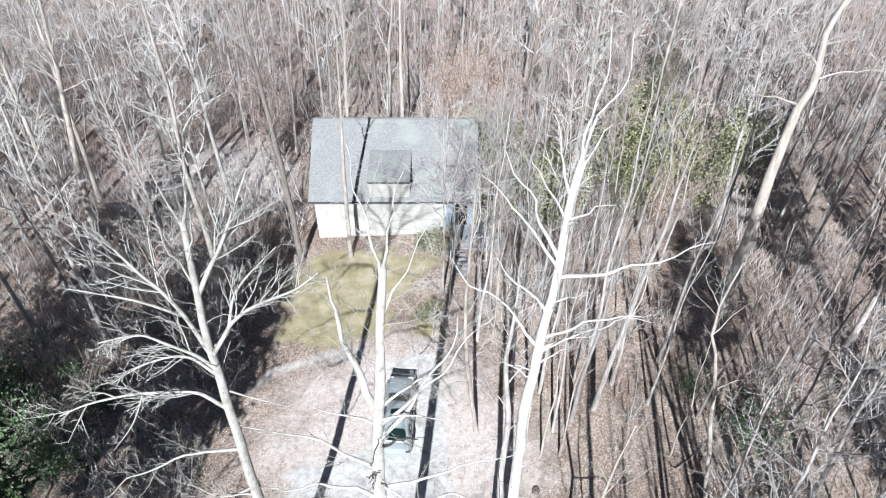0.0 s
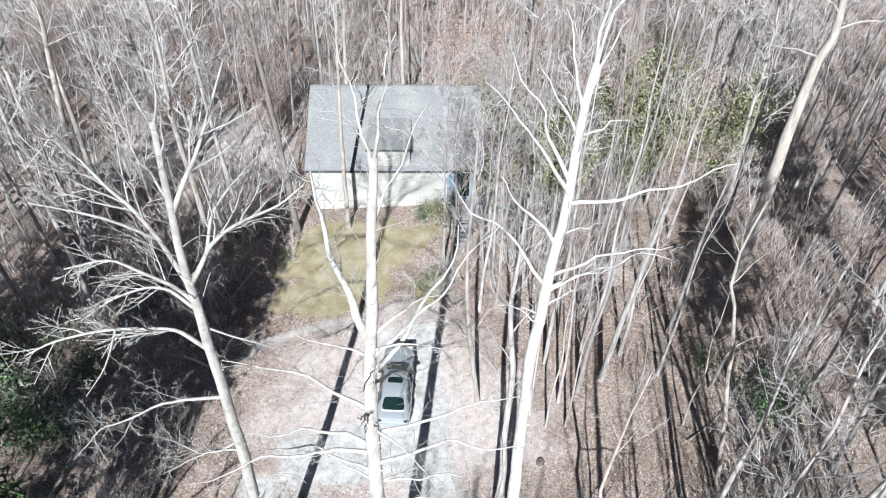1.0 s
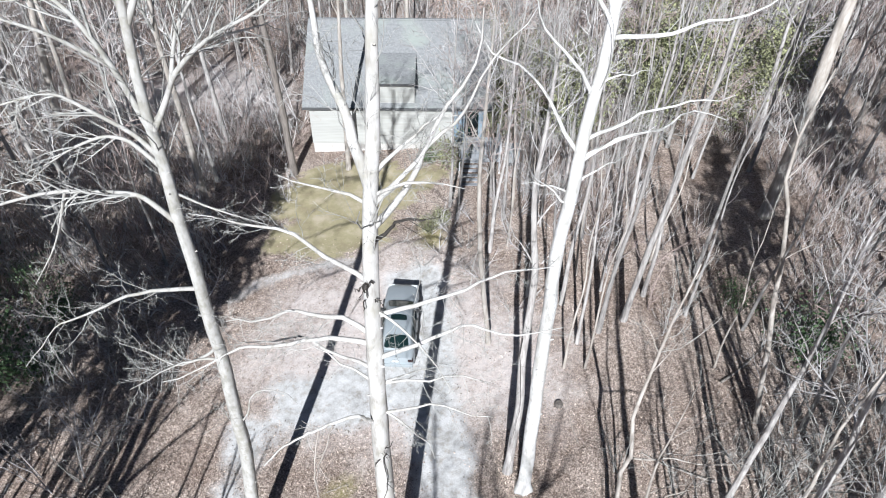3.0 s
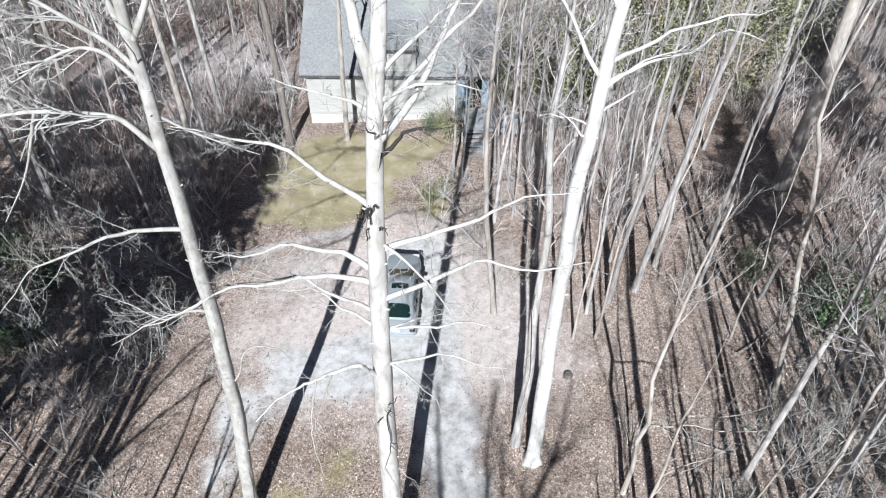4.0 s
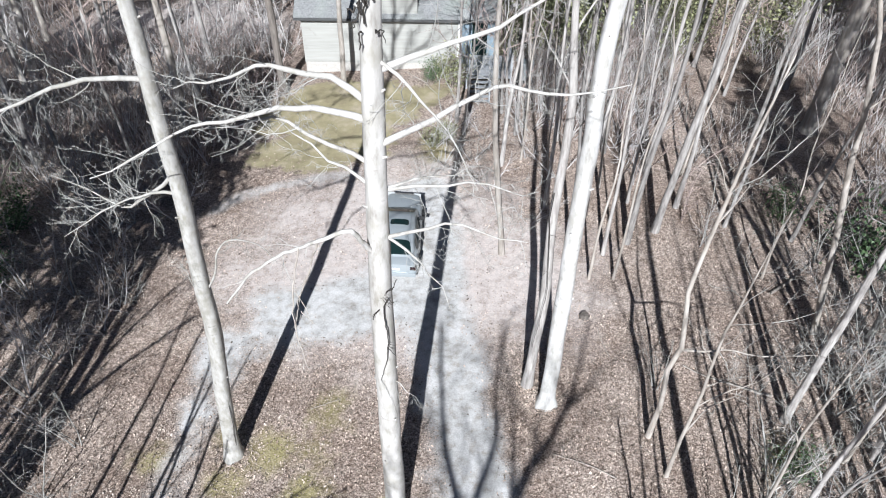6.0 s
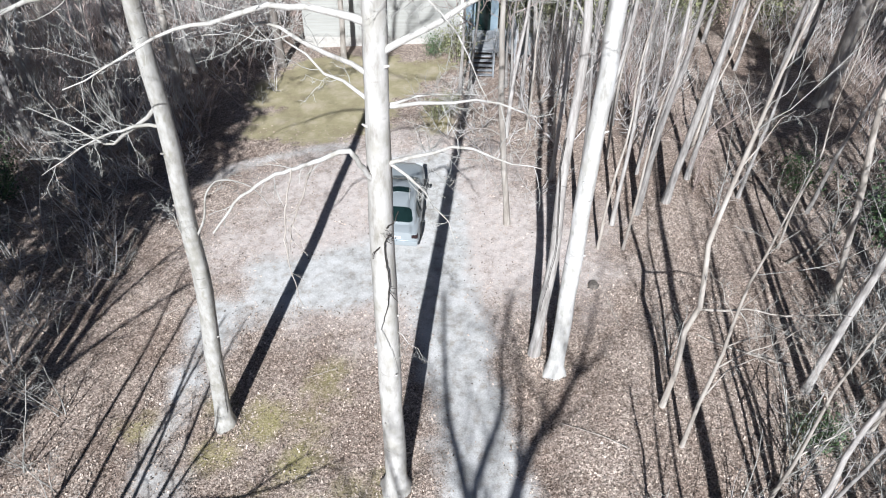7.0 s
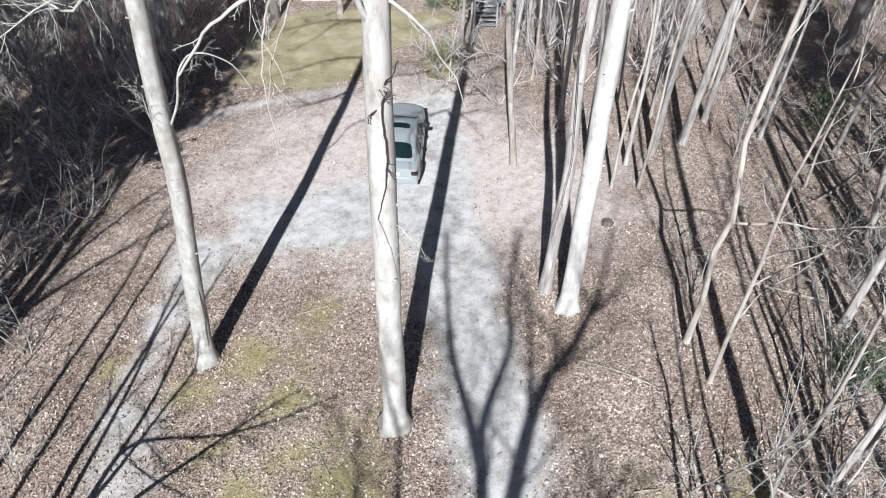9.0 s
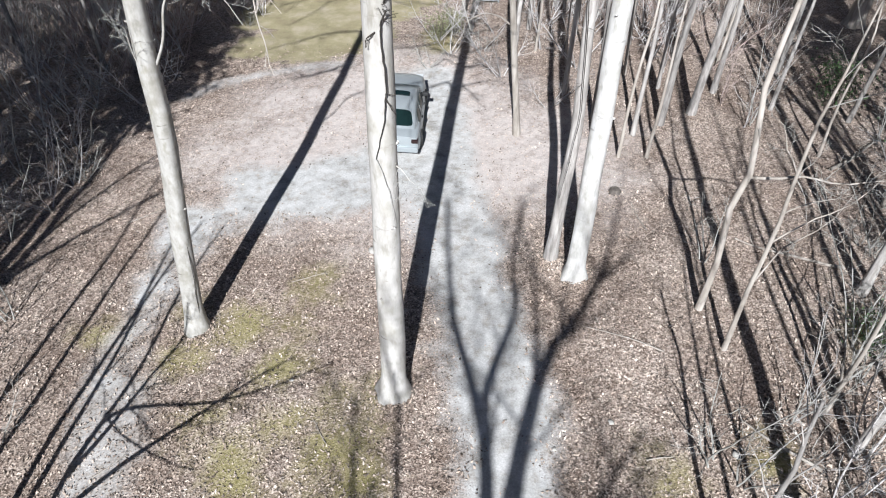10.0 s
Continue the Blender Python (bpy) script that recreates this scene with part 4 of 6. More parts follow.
    hang("hanging_stem", [(-3.24, 9.9, 11.1), (-3.28, 9.45, 10.75), (-3.32, 9.1, 10.2), (-3.22, 8.9, 9.6), (-3.1, 8.8, 9.0)], 0.018, 0.006, limb, 63, 4, BARK_TAN)
    for k, path in enumerate((((-1.72, 10.5, 9.45), (-1.63, 10.42, 9.6), (-1.55, 10.4, 9.7), (-1.5, 10.4, 9.91)), ((-1.84, 10.5, 9.02), (-1.92, 10.4, 9.0), (-2.0, 10.38, 8.91), (-2.02, 10.36, 8.8)))):
        hang("stub", path, 0.018, 0.009, centre, 66 + k, 0, VINE)
    hero_tree("tree", 3.1, 14.7, [(0, 0, 0), (4, 0.0, 0), (11.3, -0.1, -0.1), (15.5, 0.12, -0.2), (18, 0.28, -0.2), (21, 0.5, 0.1), (22.4, 0.66, 0.2)], 0.255, 0.09, [
        (19.2, -1.7, 0.3, 3.3, 0.1, 0.10), (21.1, -0.7, 0.2, 2.5, 0.1, 0.08), (21.6, 0.7, -0.3, 2.0, 0.1, 0.08), (15.5, 3.5, 0.3, 1.1, 0.25, 0.09), (18.6, 4.4, 0.4, 1.1, -0.2, 0.10), (17.2, -1.8, -0.4, 2.6, 0.1, 0.09),
        (20.5, 1.5, 0.4, 0.2, 0.1, 0.06), (14.4, -1.3, 0.2, 0.2, 0.1, 0.05), (22.2, 0.1, -0.5, 4.0, 0.0, 0.09), (22.3, 1.0, 0.4, 3.2, 0.0, 0.08), (18.9, -2.3, 0.4, 2.9, 0.2, 0.09), (15.6, -2.8, 0.3, 3.4, 0.2, 0.09), (20.4, -1.2, 0.6, 1.9, 0.2, 0.06),
        (16.0, 3.3, -0.3, 1.3, 0.3, 0.09), (17.5, 1.3, 0.4, 0.2, 0.1, 0.05), (15.3, 1.7, -0.4, 1.4, 0.15, 0.07), (14.6, 1.4, 0.4, 0.8, 0.15, 0.06), (14.1, -1.2, -0.3, 1.1, -0.1, 0.05),
    ], BARK_WHITE, TWIG_PALE, "tall bare tree with smooth white trunk forking high up", 13, tufts=10, stubs=12, sides=20)
    hero_tree("tree", 2.5, 15.4, [(0, 0, 0), (3.3, 0.12, 0), (7, 0.1, 0), (11, 0.1, 0), (14, -0.15, 0.1), (18, 0.1, 0.2)], 0.17, 0.03, [
        (11, -1.2, 0.4, 2.0, 0.1, 0.05), (12.5, 1.3, 0.4, 2.2, 0.1, 0.05), (14, -0.9, -0.3, 2.4, 0.0, 0.04), (9.5, 0.9, 0.5, 1.4, 0.1, 0.04)], BARK_GREY, TWIG, "slender grey-barked tree close behind a white trunk", 14)
    hero_tree("tree", 2.05, 22.2, [(0, 0, 0), (5, -0.6, 0), (8, -0.8, 0), (12, -0.75, 0), (17, -0.5, 0)], 0.12, 0.03, [
        (9, 1.2, 0.4, 1.9, 0.1, 0.04), (11, -1.2, 0.3, 1.8, 0.1, 0.04), (12.6, 0.9, -0.4, 2.0, 0.0, 0.035)], BARK_TAN, TWIG, "slender pale tree standing in the leaf litter", 15, stems=(
            (((4.1, -0.6, 0), (4.4, -0.95, -0.1), (4.65, -1.5, -0.5), (4.4, -2.05, -0.6), (4.15, -2.36, -0.9)), 0.03, 0.01),))
    hero_tree("tree", 6.3, 13.4, [(0, 0, 0), (1.6, 0.05, 0), (3.3, -0.1, 0), (4.3, 0.08, 0), (6.4, -0.25, 0), (8.4, -0.15, 0), (11, 0.05, 0), (13, 0.3, 0)], 0.085, 0.02, [
        (4.2, 4.4, -0.3, -0.1, 0.15, 0.06), (8.6, 0.9, 0.3, 1.4, 0.1, 0.03), (9.5, -0.8, 0.2, 1.3, 0.1, 0.03)], BARK_TAN, TWIG_PALE, "crooked young tree with pale tan bark", 16, tufts=7, top=8)
    hero_tree("tree", 13.4, 17.6, [(0, 0, 0), (4, -0.9, 0), (8.6, -1.8, 0), (11.3, -2.45, 0), (12.3, -2.9, 0), (13.8, -3.0, 0), (16, -2.7, 0)], 0.11, 0.03, [
        (12.3, 1.2, 0.2, 1.6, 0.1, 0.04), (13.8, -1.0, 0.2, 1.5, 0.1, 0.04), (9, 1.2, -0.3, 1.2, 0.1, 0.04)], BARK_TAN, TWIG_PALE, "leaning crooked tree with a kinked pale stem", 17, tufts=7, top=8)
    hero_tree("tree", 8.78, 23.4, [(0, 0, 0), (4, 0.35, 0), (8, 0.75, 0), (12, 1.2, 0), (17, 1.6, 0)], 0.15, 0.04, [
        (11, -0.8, 0.3, 2.2, 0.0, 0.05), (12.4, 0.9, 0.3, 2.3, 0.0, 0.05), (9.6, 0.7, -0.3, 1.6, 0.1, 0.04)], BARK_GREY, TWIG, "leaning grey tree among slim trunks", 30, tufts=3, top=6, twig_len=0.7)
    hero_tree("tree", 6.3, 4.4, [(0, 0, 0), (5, 0.1, 0), (10, 0.0, 0), (15, 0.2, 0), (19, 0.3, 0)], 0.19, 0.05, [
        (13.5, 0.9, -0.6, 2.6, 0.0, 0.06), (15.0, 0.4, -0.9, 2.4, 0.0, 0.05)], BARK_GREY, TWIG, "straight grey tree at the edge of the drive", 31, tufts=3, top=4, twig_len=0.5)
    hero_tree("dead_tree", 18.3, 31.0, [(0, 0.2, 0.2), (5, 0.3, 0), (10, 0.15, 0), (14, 0.3, 0), (15.2, 0.6, 0), (18, 0.35, 0), (20.5, 0.9, 0)], 0.36, 0.10, [
        (14.2, -3.4, 0.2, 0.4, 0.25, 0.11), (16.2, -1.9, -0.3, 0.6, 0.55, 0.10), (15.6, 3.4, 0.3, 0.4, 0.15, 0.09), (17.4, 1.1, -0.2, 0.3, 0.05, 0.07), (18.0, 1.0, 0.2, 3.2, 0.0, 0.12)], BARK_TAN, TWIG_PALE,
        "dead tree with a bleached trunk and broken forked limbs", 18, tufts=3, top=4)
    hero_tree("tree", -22.8, 34.6, [(0, -0.6, 0), (7, 0.3, 0), (11, 0.9, 0), (15.5, 1.6, 0), (19, 2.1, 0), (22, 2.3, 0)], 0.24, 0.04, [
        (14.5, 4.0, 0.4, 1.0, 0.3, 0.08), (15, -2.6, 0.3, 2.4, 0.2, 0.08), (17, 2.3, -0.4, 3.0, 0.1, 0.08), (16, -1.2, 0.6, 4.0, 0.1, 0.08), (12, 2.4, 0.3, 2.6, 0.2, 0.06), (12.5, -2.6, -0.4, 1.4, 0.3, 0.06)], BARK_TAN, TWIG, "spreading bare tree with forked crown", 19)
    hero_tree("tree", -6.4, 36.7, [(0, 0, 0), (5, 0.1, 0), (10, 0.3, -0.2), (13, 0.5, -0.4), (16, 0.6, -0.5)], 0.15, 0.03, [
        (10, -1.0, -0.3, 2.6, 0.0, 0.07), (10.6, 0.9, -0.4, 3.2, 0.0, 0.07), (11.4, -0.5, 0.3, 3.6, 0.0, 0.06), (12.2, 1.0, 0.3, 2.8, 0.0, 0.06), (12.8, -1.2, -0.4, 2.4, 0.1, 0.05)], BARK_TAN, TWIG_PALE, "slim pale tree close before the house wall", 23)
    hero_tree("tree", -9.42, 5.2, [(0, 0, 0), (2.7, 0.02, 0), (3.6, 0.18, 0), (4.8, 0.30, 0), (6.6, 0.28, 0), (8.6, 0.45, 0)], 0.075, 0.025, [
        (5.0, -0.7, 0.3, 1.9, 0.1, 0.04), (6.0, 0.8, 0.3, 1.7, 0.1, 0.03), (3.6, -1.4, 0.2, 0.9, 0.1, 0.03)], BARK_GREY, TWIG, "spreading young bare tree with long side limbs", 24, tufts=2, top=4, twig_len=0.8, stems=(
        (((2.6, 0.0, 0), (3.5, 0.15, 0), (3.75, 0.55, 0), (3.82, 1.25, 0), (3.84, 2.55, 0.1), (4.2, 3.9, 0.1), (4.85, 5.3, 0.1)), 0.06, 0.015),
        (((1.5, 0.0, 0), (2.65, 1.15, 0.1), (3.3, 1.98, 0.1), (3.85, 2.7, 0.1), (4.5, 3.55, 0.1), (5.0, 4.3, 0)), 0.06, 0.015),
        (((3.6, 0.1, 0), (3.2, 1.0, -0.1), (2.9, 2.2, -0.2), (2.8, 2.9, -0.2)), 0.03, 0.008),
        (((2.5, 0.05, 0), (3.3, 0.4, 0), (4.45, 0.72, 0), (5.4, 1.1, 0), (6.6, 1.4, 0)), 0.065, 0.02)))
    hero_tree("tree", -15.5, 5.2, [(0, 0, 0), (5, 0.1, 0), (9, 0.0, 0), (13, 0.3, 0)], 0.075, 0.02, [
        (9.0, -1.0, 0.2, 2.2, 0.1, 0.04), (10.2, 0.8, -0.3, 2.0, 0.1, 0.03)], BARK_GREY, TWIG, "slim bare tree with two limbs leaning outward", 31, tufts=3, top=5, twig_len=0.8, stems=(
        (((4.6, 0.1, 0), (6.3, 0.7, 0), (7.3, 1.11, 0), (8.4, 2.14, 0.1), (9.4, 3.2, 0.1), (10.0, 3.8, 0.1)), 0.085, 0.03),
        (((5.2, 0.1, 0), (7.4, 0.8, 0), (8.75, 1.08, 0), (9.9, 1.64, 0), (10.9, 2.2, 0), (12.0, 3.0, 0)), 0.085, 0.03)))
    for i, (x, y, H, r) in enumerate(((-12.05, 5.2, 10.6, 0.078), (-11.33, 5.2, 10.2, 0.075), (-10.17, 5.2, 8.4, 0.080), (-9.97, 5.3, 8.6, 0.07), (4.75, 6.2, 5.6, 0.06))):
        s = 1 if i % 2 else -1
        hero_tree("tree", x, y, [(0, 0, 0), (H * 0.4, 0.1 * s, 0), (H * 0.7, -0.05 * s, 0), (H, 0.2 * s, 0)], r, r * 0.45, [
            (H * 0.5, 0.7 * s, 0.1, 1.6, 0.1, r * 0.6), (H * 0.62, -0.9 * s, 0.2, 1.0, 0.1, r * 0.5), (H * 0.8, 0.6 * s, -0.2, 1.1, 0.1, r * 0.4)], BARK_GREY, TWIG, "young bare tree with a slim straight stem", 40 + i, tufts=2, top=4, depth=1, twig_len=0.6, sides=8)
    hero_tree("tree", 8.45, 9.0, [(0, 0, 0), (3, 0.1, 0), (6, 0.0, 0), (9.5, 0.25, 0)], 0.085, 0.02, [
        (0.5, 1.9, 0.2, 7.6, 0.0, 0.10), (4.6, -0.9, 0.3, 1.5, 0.1, 0.035), (6.2, 0.8, 0.3, 1.5, 0.1, 0.03)], BARK_GREY, TWIG, "bare tree with two stems from one base", 25, tufts=3, top=6)
    hero_tree("tree", 10.9, 13.9, [(0, 0, 0), (4, 0.1, 0), (8, 0.3, 0), (14, 0.2, 0)], 0.12, 0.03, [
        (7, 1.2, 0.3, 2.0, 0.1, 0.05), (8.5, -1.2, 0.3, 2.0, 0.1, 0.05), (10, 1.0, -0.4, 1.8, 0.1, 0.04)], BARK_GREY, TWIG, "slender grey tree among pale brush", 26, tufts=5, top=9)
    hero_tree("tree", 6.55, 12.0, [(0, 0, 0), (2, 0.0, 0), (4, 0.1, 0), (6.5, 0.0, 0), (9, 0.3, 0)], 0.06, 0.015, [
        (2.2, 1.9, 0.4, 2.6, 0.1, 0.04), (3.4, 2.6, 0.3, 1.7, 0.1, 0.035), (4.2, 1.6, 0.2, 0.4, 0.1, 0.03), (5.2, -0.8, 0.2, 1.2, 0.1, 0.03)], BARK_TAN, TWIG_PALE, "thin pale young tree with a straight stem", 27, tufts=4, top=6)
    hero_tree("tree", 8.3, 10.1, [(0, 0, 0), (2, 0.1, 0), (5, 0.0, 0), (8, 0.3, 0)], 0.05, 0.015, [
        (2.4, 2.3, 0.5, 1.9, 0.1, 0.04), (3.2, 1.3, 0.2, 0.8, 0.1, 0.03), (1.4, 1.8, -0.3, 1.6, 0.1, 0.03), (4.6, -0.8, 0.2, 1.4, 0.1, 0.03)], BARK_TAN, TWIG_PALE, "thin pale young tree with a slightly bent stem", 28, tufts=4, top=6)
    hero_tree("tree", 12.2, 12.4, [(0, 0, 0), (4, 0.1, 0), (7, -0.2, 0), (11, 0.2, 0)], 0.08, 0.02, [
        (4.5, -1.4, 0.2, 1.2, 0.1, 0.04), (6, 1.2, 0.3, 1.4, 0.1, 0.04), (7.6, -1.0, 0.3, 1.6, 0.1, 0.03)], BARK_TAN, TWIG_PALE, "young pale tree rising from the brush", 29, tufts=6, top=8)
    hero_tree("tree", -10.3, 36.4, [(0, 0.4, 0), (8, 0.1, 0), (14, -0.3, 0), (17, -0.6, 0), (20, -0.7, 0)], 0.22, 0.04, [
        (11, 1.0, 0.4, 3.4, 0.1, 0.08), (12.6, -1.6, 0.2, 3.0, 0.2, 0.08), (14, 1.5, -0.4, 3.2, 0.1, 0.07), (15, -2.0, 0.3, 2.0, 0.1, 0.06)], BARK_DARK, TWIG, "dark-barked bare tree at the corner of the lawn", 20)
    # singled-out trees at the back of the house and of the open ground beside it
    hero_tree("tree", -14.24, 49.0, [(0, 0, 0), (3.3, 0.05, 0), (5.9, -0.27, 0), (7.9, -0.38, 0), (9.8, -0.36, 0), (12, -0.2, 0), (16, 0.1, 0)], 0.21, 0.04, [
        (8.0, -1.6, -0.3, 2.4, 0.1, 0.08), (9.6, 1.0, 0.3, 3.0, 0.0, 0.07), (11.0, -1.4, 0.3, 2.2, 0.1, 0.06), (12.6, 1.3, -0.2, 2.0, 0.1, 0.05)], BARK_DARK, TWIG, "dark-barked tree with two stems at the edge of the woods", 51, tufts=5, top=7, stems=(
        (((3.2, 0.05, 0), (5.6, 0.22, -0.1), (8.5, 0.12, -0.2), (11.5, 0.35, -0.2), (14.5, 0.9, -0.2)), 0.13, 0.03),))
    hero_tree("tree", -8.2, 53.0, [(0, 0, 0), (5, 0.1, 0), (8.5, 0.35, 0), (12, 0.45, 0), (15, 0.5, 0)], 0.17, 0.04, [
        (6.2, -1.4, -0.3, 3.4, 0.1, 0.08), (6.8, 1.3, 0.2, 3.6, 0.1, 0.08), (8.0, -0.8, 0.3, 3.0, 0.0, 0.06), (9.0, 1.1, -0.2, 2.8, 0.0, 0.06), (10.5, -1.0, 0.2, 2.6, 0.0, 0.05)], BARK_TAN, TWIG_PALE, "pale bare tree with steep limbs behind the house", 52, tufts=5, top=7)
    hero_tree("tree", -3.3, 53.0, [(0, 0, 0), (5, 0.05, 0), (9, 0.1, 0), (14, 0.2, 0)], 0.19, 0.06, [
        (10.0, -1.0, 0.2, 2.6, 0.0, 0.06), (11.0, 1.2, -0.2, 2.4, 0.0, 0.06), (12.4, -0.8, 0.3, 2.2, 0.0, 0.05)], BARK_TAN, TWIG, "straight pale-trunked tree behind the house", 53, tufts=4, top=6)


build_heroes()


def forest_kind(name, seed, H, r, bark, twig, label, crown_from=0.45, limbs=15, spread=3.2, count=8, kid=3, lean=0.5, up=(0.5, 1.3), thick=1.6):
    """One bare forest tree, standing at the origin, to be copied."""
    rng = random.Random(seed)
    tree = new(name)
    tagged(tree, label, "tree", "forest trees")
    ax, ay = rng.uniform(-lean, lean), rng.uniform(-lean, lean)
    line = []
    for i in range(15):
        f = i / 14
        line.append(Vector((ax * f * f + 0.4 * noise.noise((f * 4, seed * 1.37, 0)) * f * 2, ay * f * f + 0.4 * noise.noise((f * 4, seed * 1.37, 5)) * f * 2, -0.4 + (H + 0.4) * f)))
    rad = [(r * (1 - 0.85 * (i / 14) ** 0.9)) * (1 + 0.4 * math.exp(-i * 1.2)) for i in range(15)]
    V, F = [], []
    tube(V, F, line, rad, 8, 0.1)
    smooth(part("trunk", (V, F), bark, tree), 70)
    out = ([], [])
    for k in range(limbs):
        f = crown_from + (0.97 - crown_from) * (k + rng.random() * 0.8) / limbs
        p, t = along(line, f)
        a = k * 2.4 + rng.uniform(-0.5, 0.5)
        le = spread * (1.25 - f) * rng.uniform(0.8, 1.4) + 0.6
        way = Vector((math.cos(a), math.sin(a), rng.uniform(*up)))
        q = wander(rng, p, way, le, 6, 0.16, 0.07)
        ra = max(0.014, r * (1 - 0.85 * f) * 0.46)
        tube(out[0], out[1], q, taper(ra, 0.008, len(q)), 5 if ra > 0.03 else 4)
        sprout(rng, out, q, ra, 0.01, 1, le * 0.5, count, 0.15, 0.07, (25, 65), 2, (kid, kid), thick)
    tagged(part("crown", out, twig, tree), kind="stuff")
    return tree


def build_forest():
    rng = random.Random(5)
    looks = [(31, 21, 0.17, BARK_GREY, TWIG, "tall bare forest tree with grey bark", 0.42, 15, 3.4), (32, 18, 0.13, BARK_GREY, TWIG, "slender bare forest tree with grey bark", 0.36, 14, 2.8),
             (33, 23, 0.20, BARK_TAN, TWIG_PALE, "tall bare forest tree with pale bark", 0.42, 16, 3.9), (34, 16, 0.10, BARK_GREY, TWIG_RED, "thin bare tree with reddish twigs", 0.3, 14, 2.4),
             (35, 20, 0.15, BARK_DARK, TWIG, "dark-barked bare forest tree", 0.45, 14, 3.2), (36, 13, 0.07, BARK_TAN, TWIG_PALE, "young slim bare tree with tan bark", 0.25, 13, 2.0)]
    kinds = [forest_kind("tree", *k, 9, 4) for k in looks]
    # slim trees drawn up close together, with narrow tops
    kinds += [forest_kind("tree", 37, 17, 0.115, BARK_GREY, TWIG_DULL, "straight grey tree with a narrow bare top", 0.5, 10, 1.3, 5, 2, 0.3, (1.2, 2.4), 0.7),
              forest_kind("tree", 38, 13, 0.06, BARK_TAN, TWIG_DULL, "thin straight young tree with pale bark", 0.42, 9, 1.0, 4, 2, 0.35, (1.1, 2.2), 0.7),
              forest_kind("tree", 39, 15, 0.085, BARK_GREY, TWIG_DULL, "thin grey tree with short dull twigs", 0.48, 10, 1.1, 4, 2, 0.4, (1.1, 2.3), 0.7),
              forest_kind("tree", 40, 15, 0.10, BARK_GREY, TWIG, "bare tree with a broad, finely twigged crown", 0.4, 18, 4.4, 10, 4)]
    thin = [forest_kind("tree", k[0] + 20, *k[1:7], 11, k[8] * 1.35, 6, 3, 0.5, (0.4, 1.2), 2.2) for k in looks]
    thin += thin[:4]
    spots = [(6.46, 20.55, 7), (5.5, 20.6, 7), (7.45, 22.7, 6), (10.1, 25.0, 6), (6.3, 22.0, 8), (4.7, 21.3, 7), (5.0, 23.0, 8), (5.9, 24.6, 6), (8.0, 25.4, 8), (6.9, 26.6, 7), (4.2, 25.2, 8), (9.3, 27.6, 6), (4.6, 27.8, 7), (11.9, 23.6, 8), (11.0, 27.4, 7), (7.6, 29.4, 6), (5.4, 30.6, 8), (3.4, 29.0, 7), (9.9, 31.0, 8), (13.2, 26.6, 6), (12.4, 20.4, 7), (14.4, 22.6, 8), (0.6, 31.4, 3), (2.4, 28.6, 6), (2.7, 33.4, 9), (4.3, 35.6, 9), (2.6, 30.0, 3), (0.2, 32.6, 9), (3.9, 32.0, 7), (5.0, 34.5, 3), (6.8, 32.6, 1), (8.6, 34.2, 7), (11.8, 33.0, 6), (12.2, 29.8, 8), (6.2, 36.2, 6), (8.8, 37.4, 8), (10.8, 36.0, 6)]
    for x0, x1, y0, y1, gap, n in ((11, 42, 17, 62, 3.0, 105), (-46, -14, 27, 62, 2.8, 108), (-40, 50, 51, 88, 3.2, 140), (-14, -9.8, 43, 52, 2.6, 6), (3.5, 14, 40, 56, 2.4, 26), (13, 24, 9, 18, 2.6, 10)):
        k = 0
        for _ in range(n * 12):
            if k >= n:
                break
            x, y = rng.uniform(x0, x1), rng.uniform(y0, y1)
            if all(math.hypot(x - q[0], y - q[1]) > gap for q in spots) and not (HX0 - 3 < x < HX1 + 3.5 and HY0 - 3 < y < HY1 + 2) and math.hypot(x - 18.3, y - 31) > 2.5 and path_distance(x, y, [(9.0, 14.0, 3.0), (18.3, 31.0, 3.0)]) > 0:
                k += 1
                if ((-27 < x < -10.5 and 42 < y < 60) or (1 < x < 17 and 58 < y < 78)) and rng.random() < (0.85 if x < 0 else 0.6):
                    continue
                spots.append((x, y, rng.choice((6, 6, 8, 8, 1, 7, 0, 3) if x > 8 and y < 36 else (0, 0, 1, 1, 2, 3, 3, 4, 5) if y < 45 else (0, 0, 1, 1, 4, 3, 3, 3, 1))))
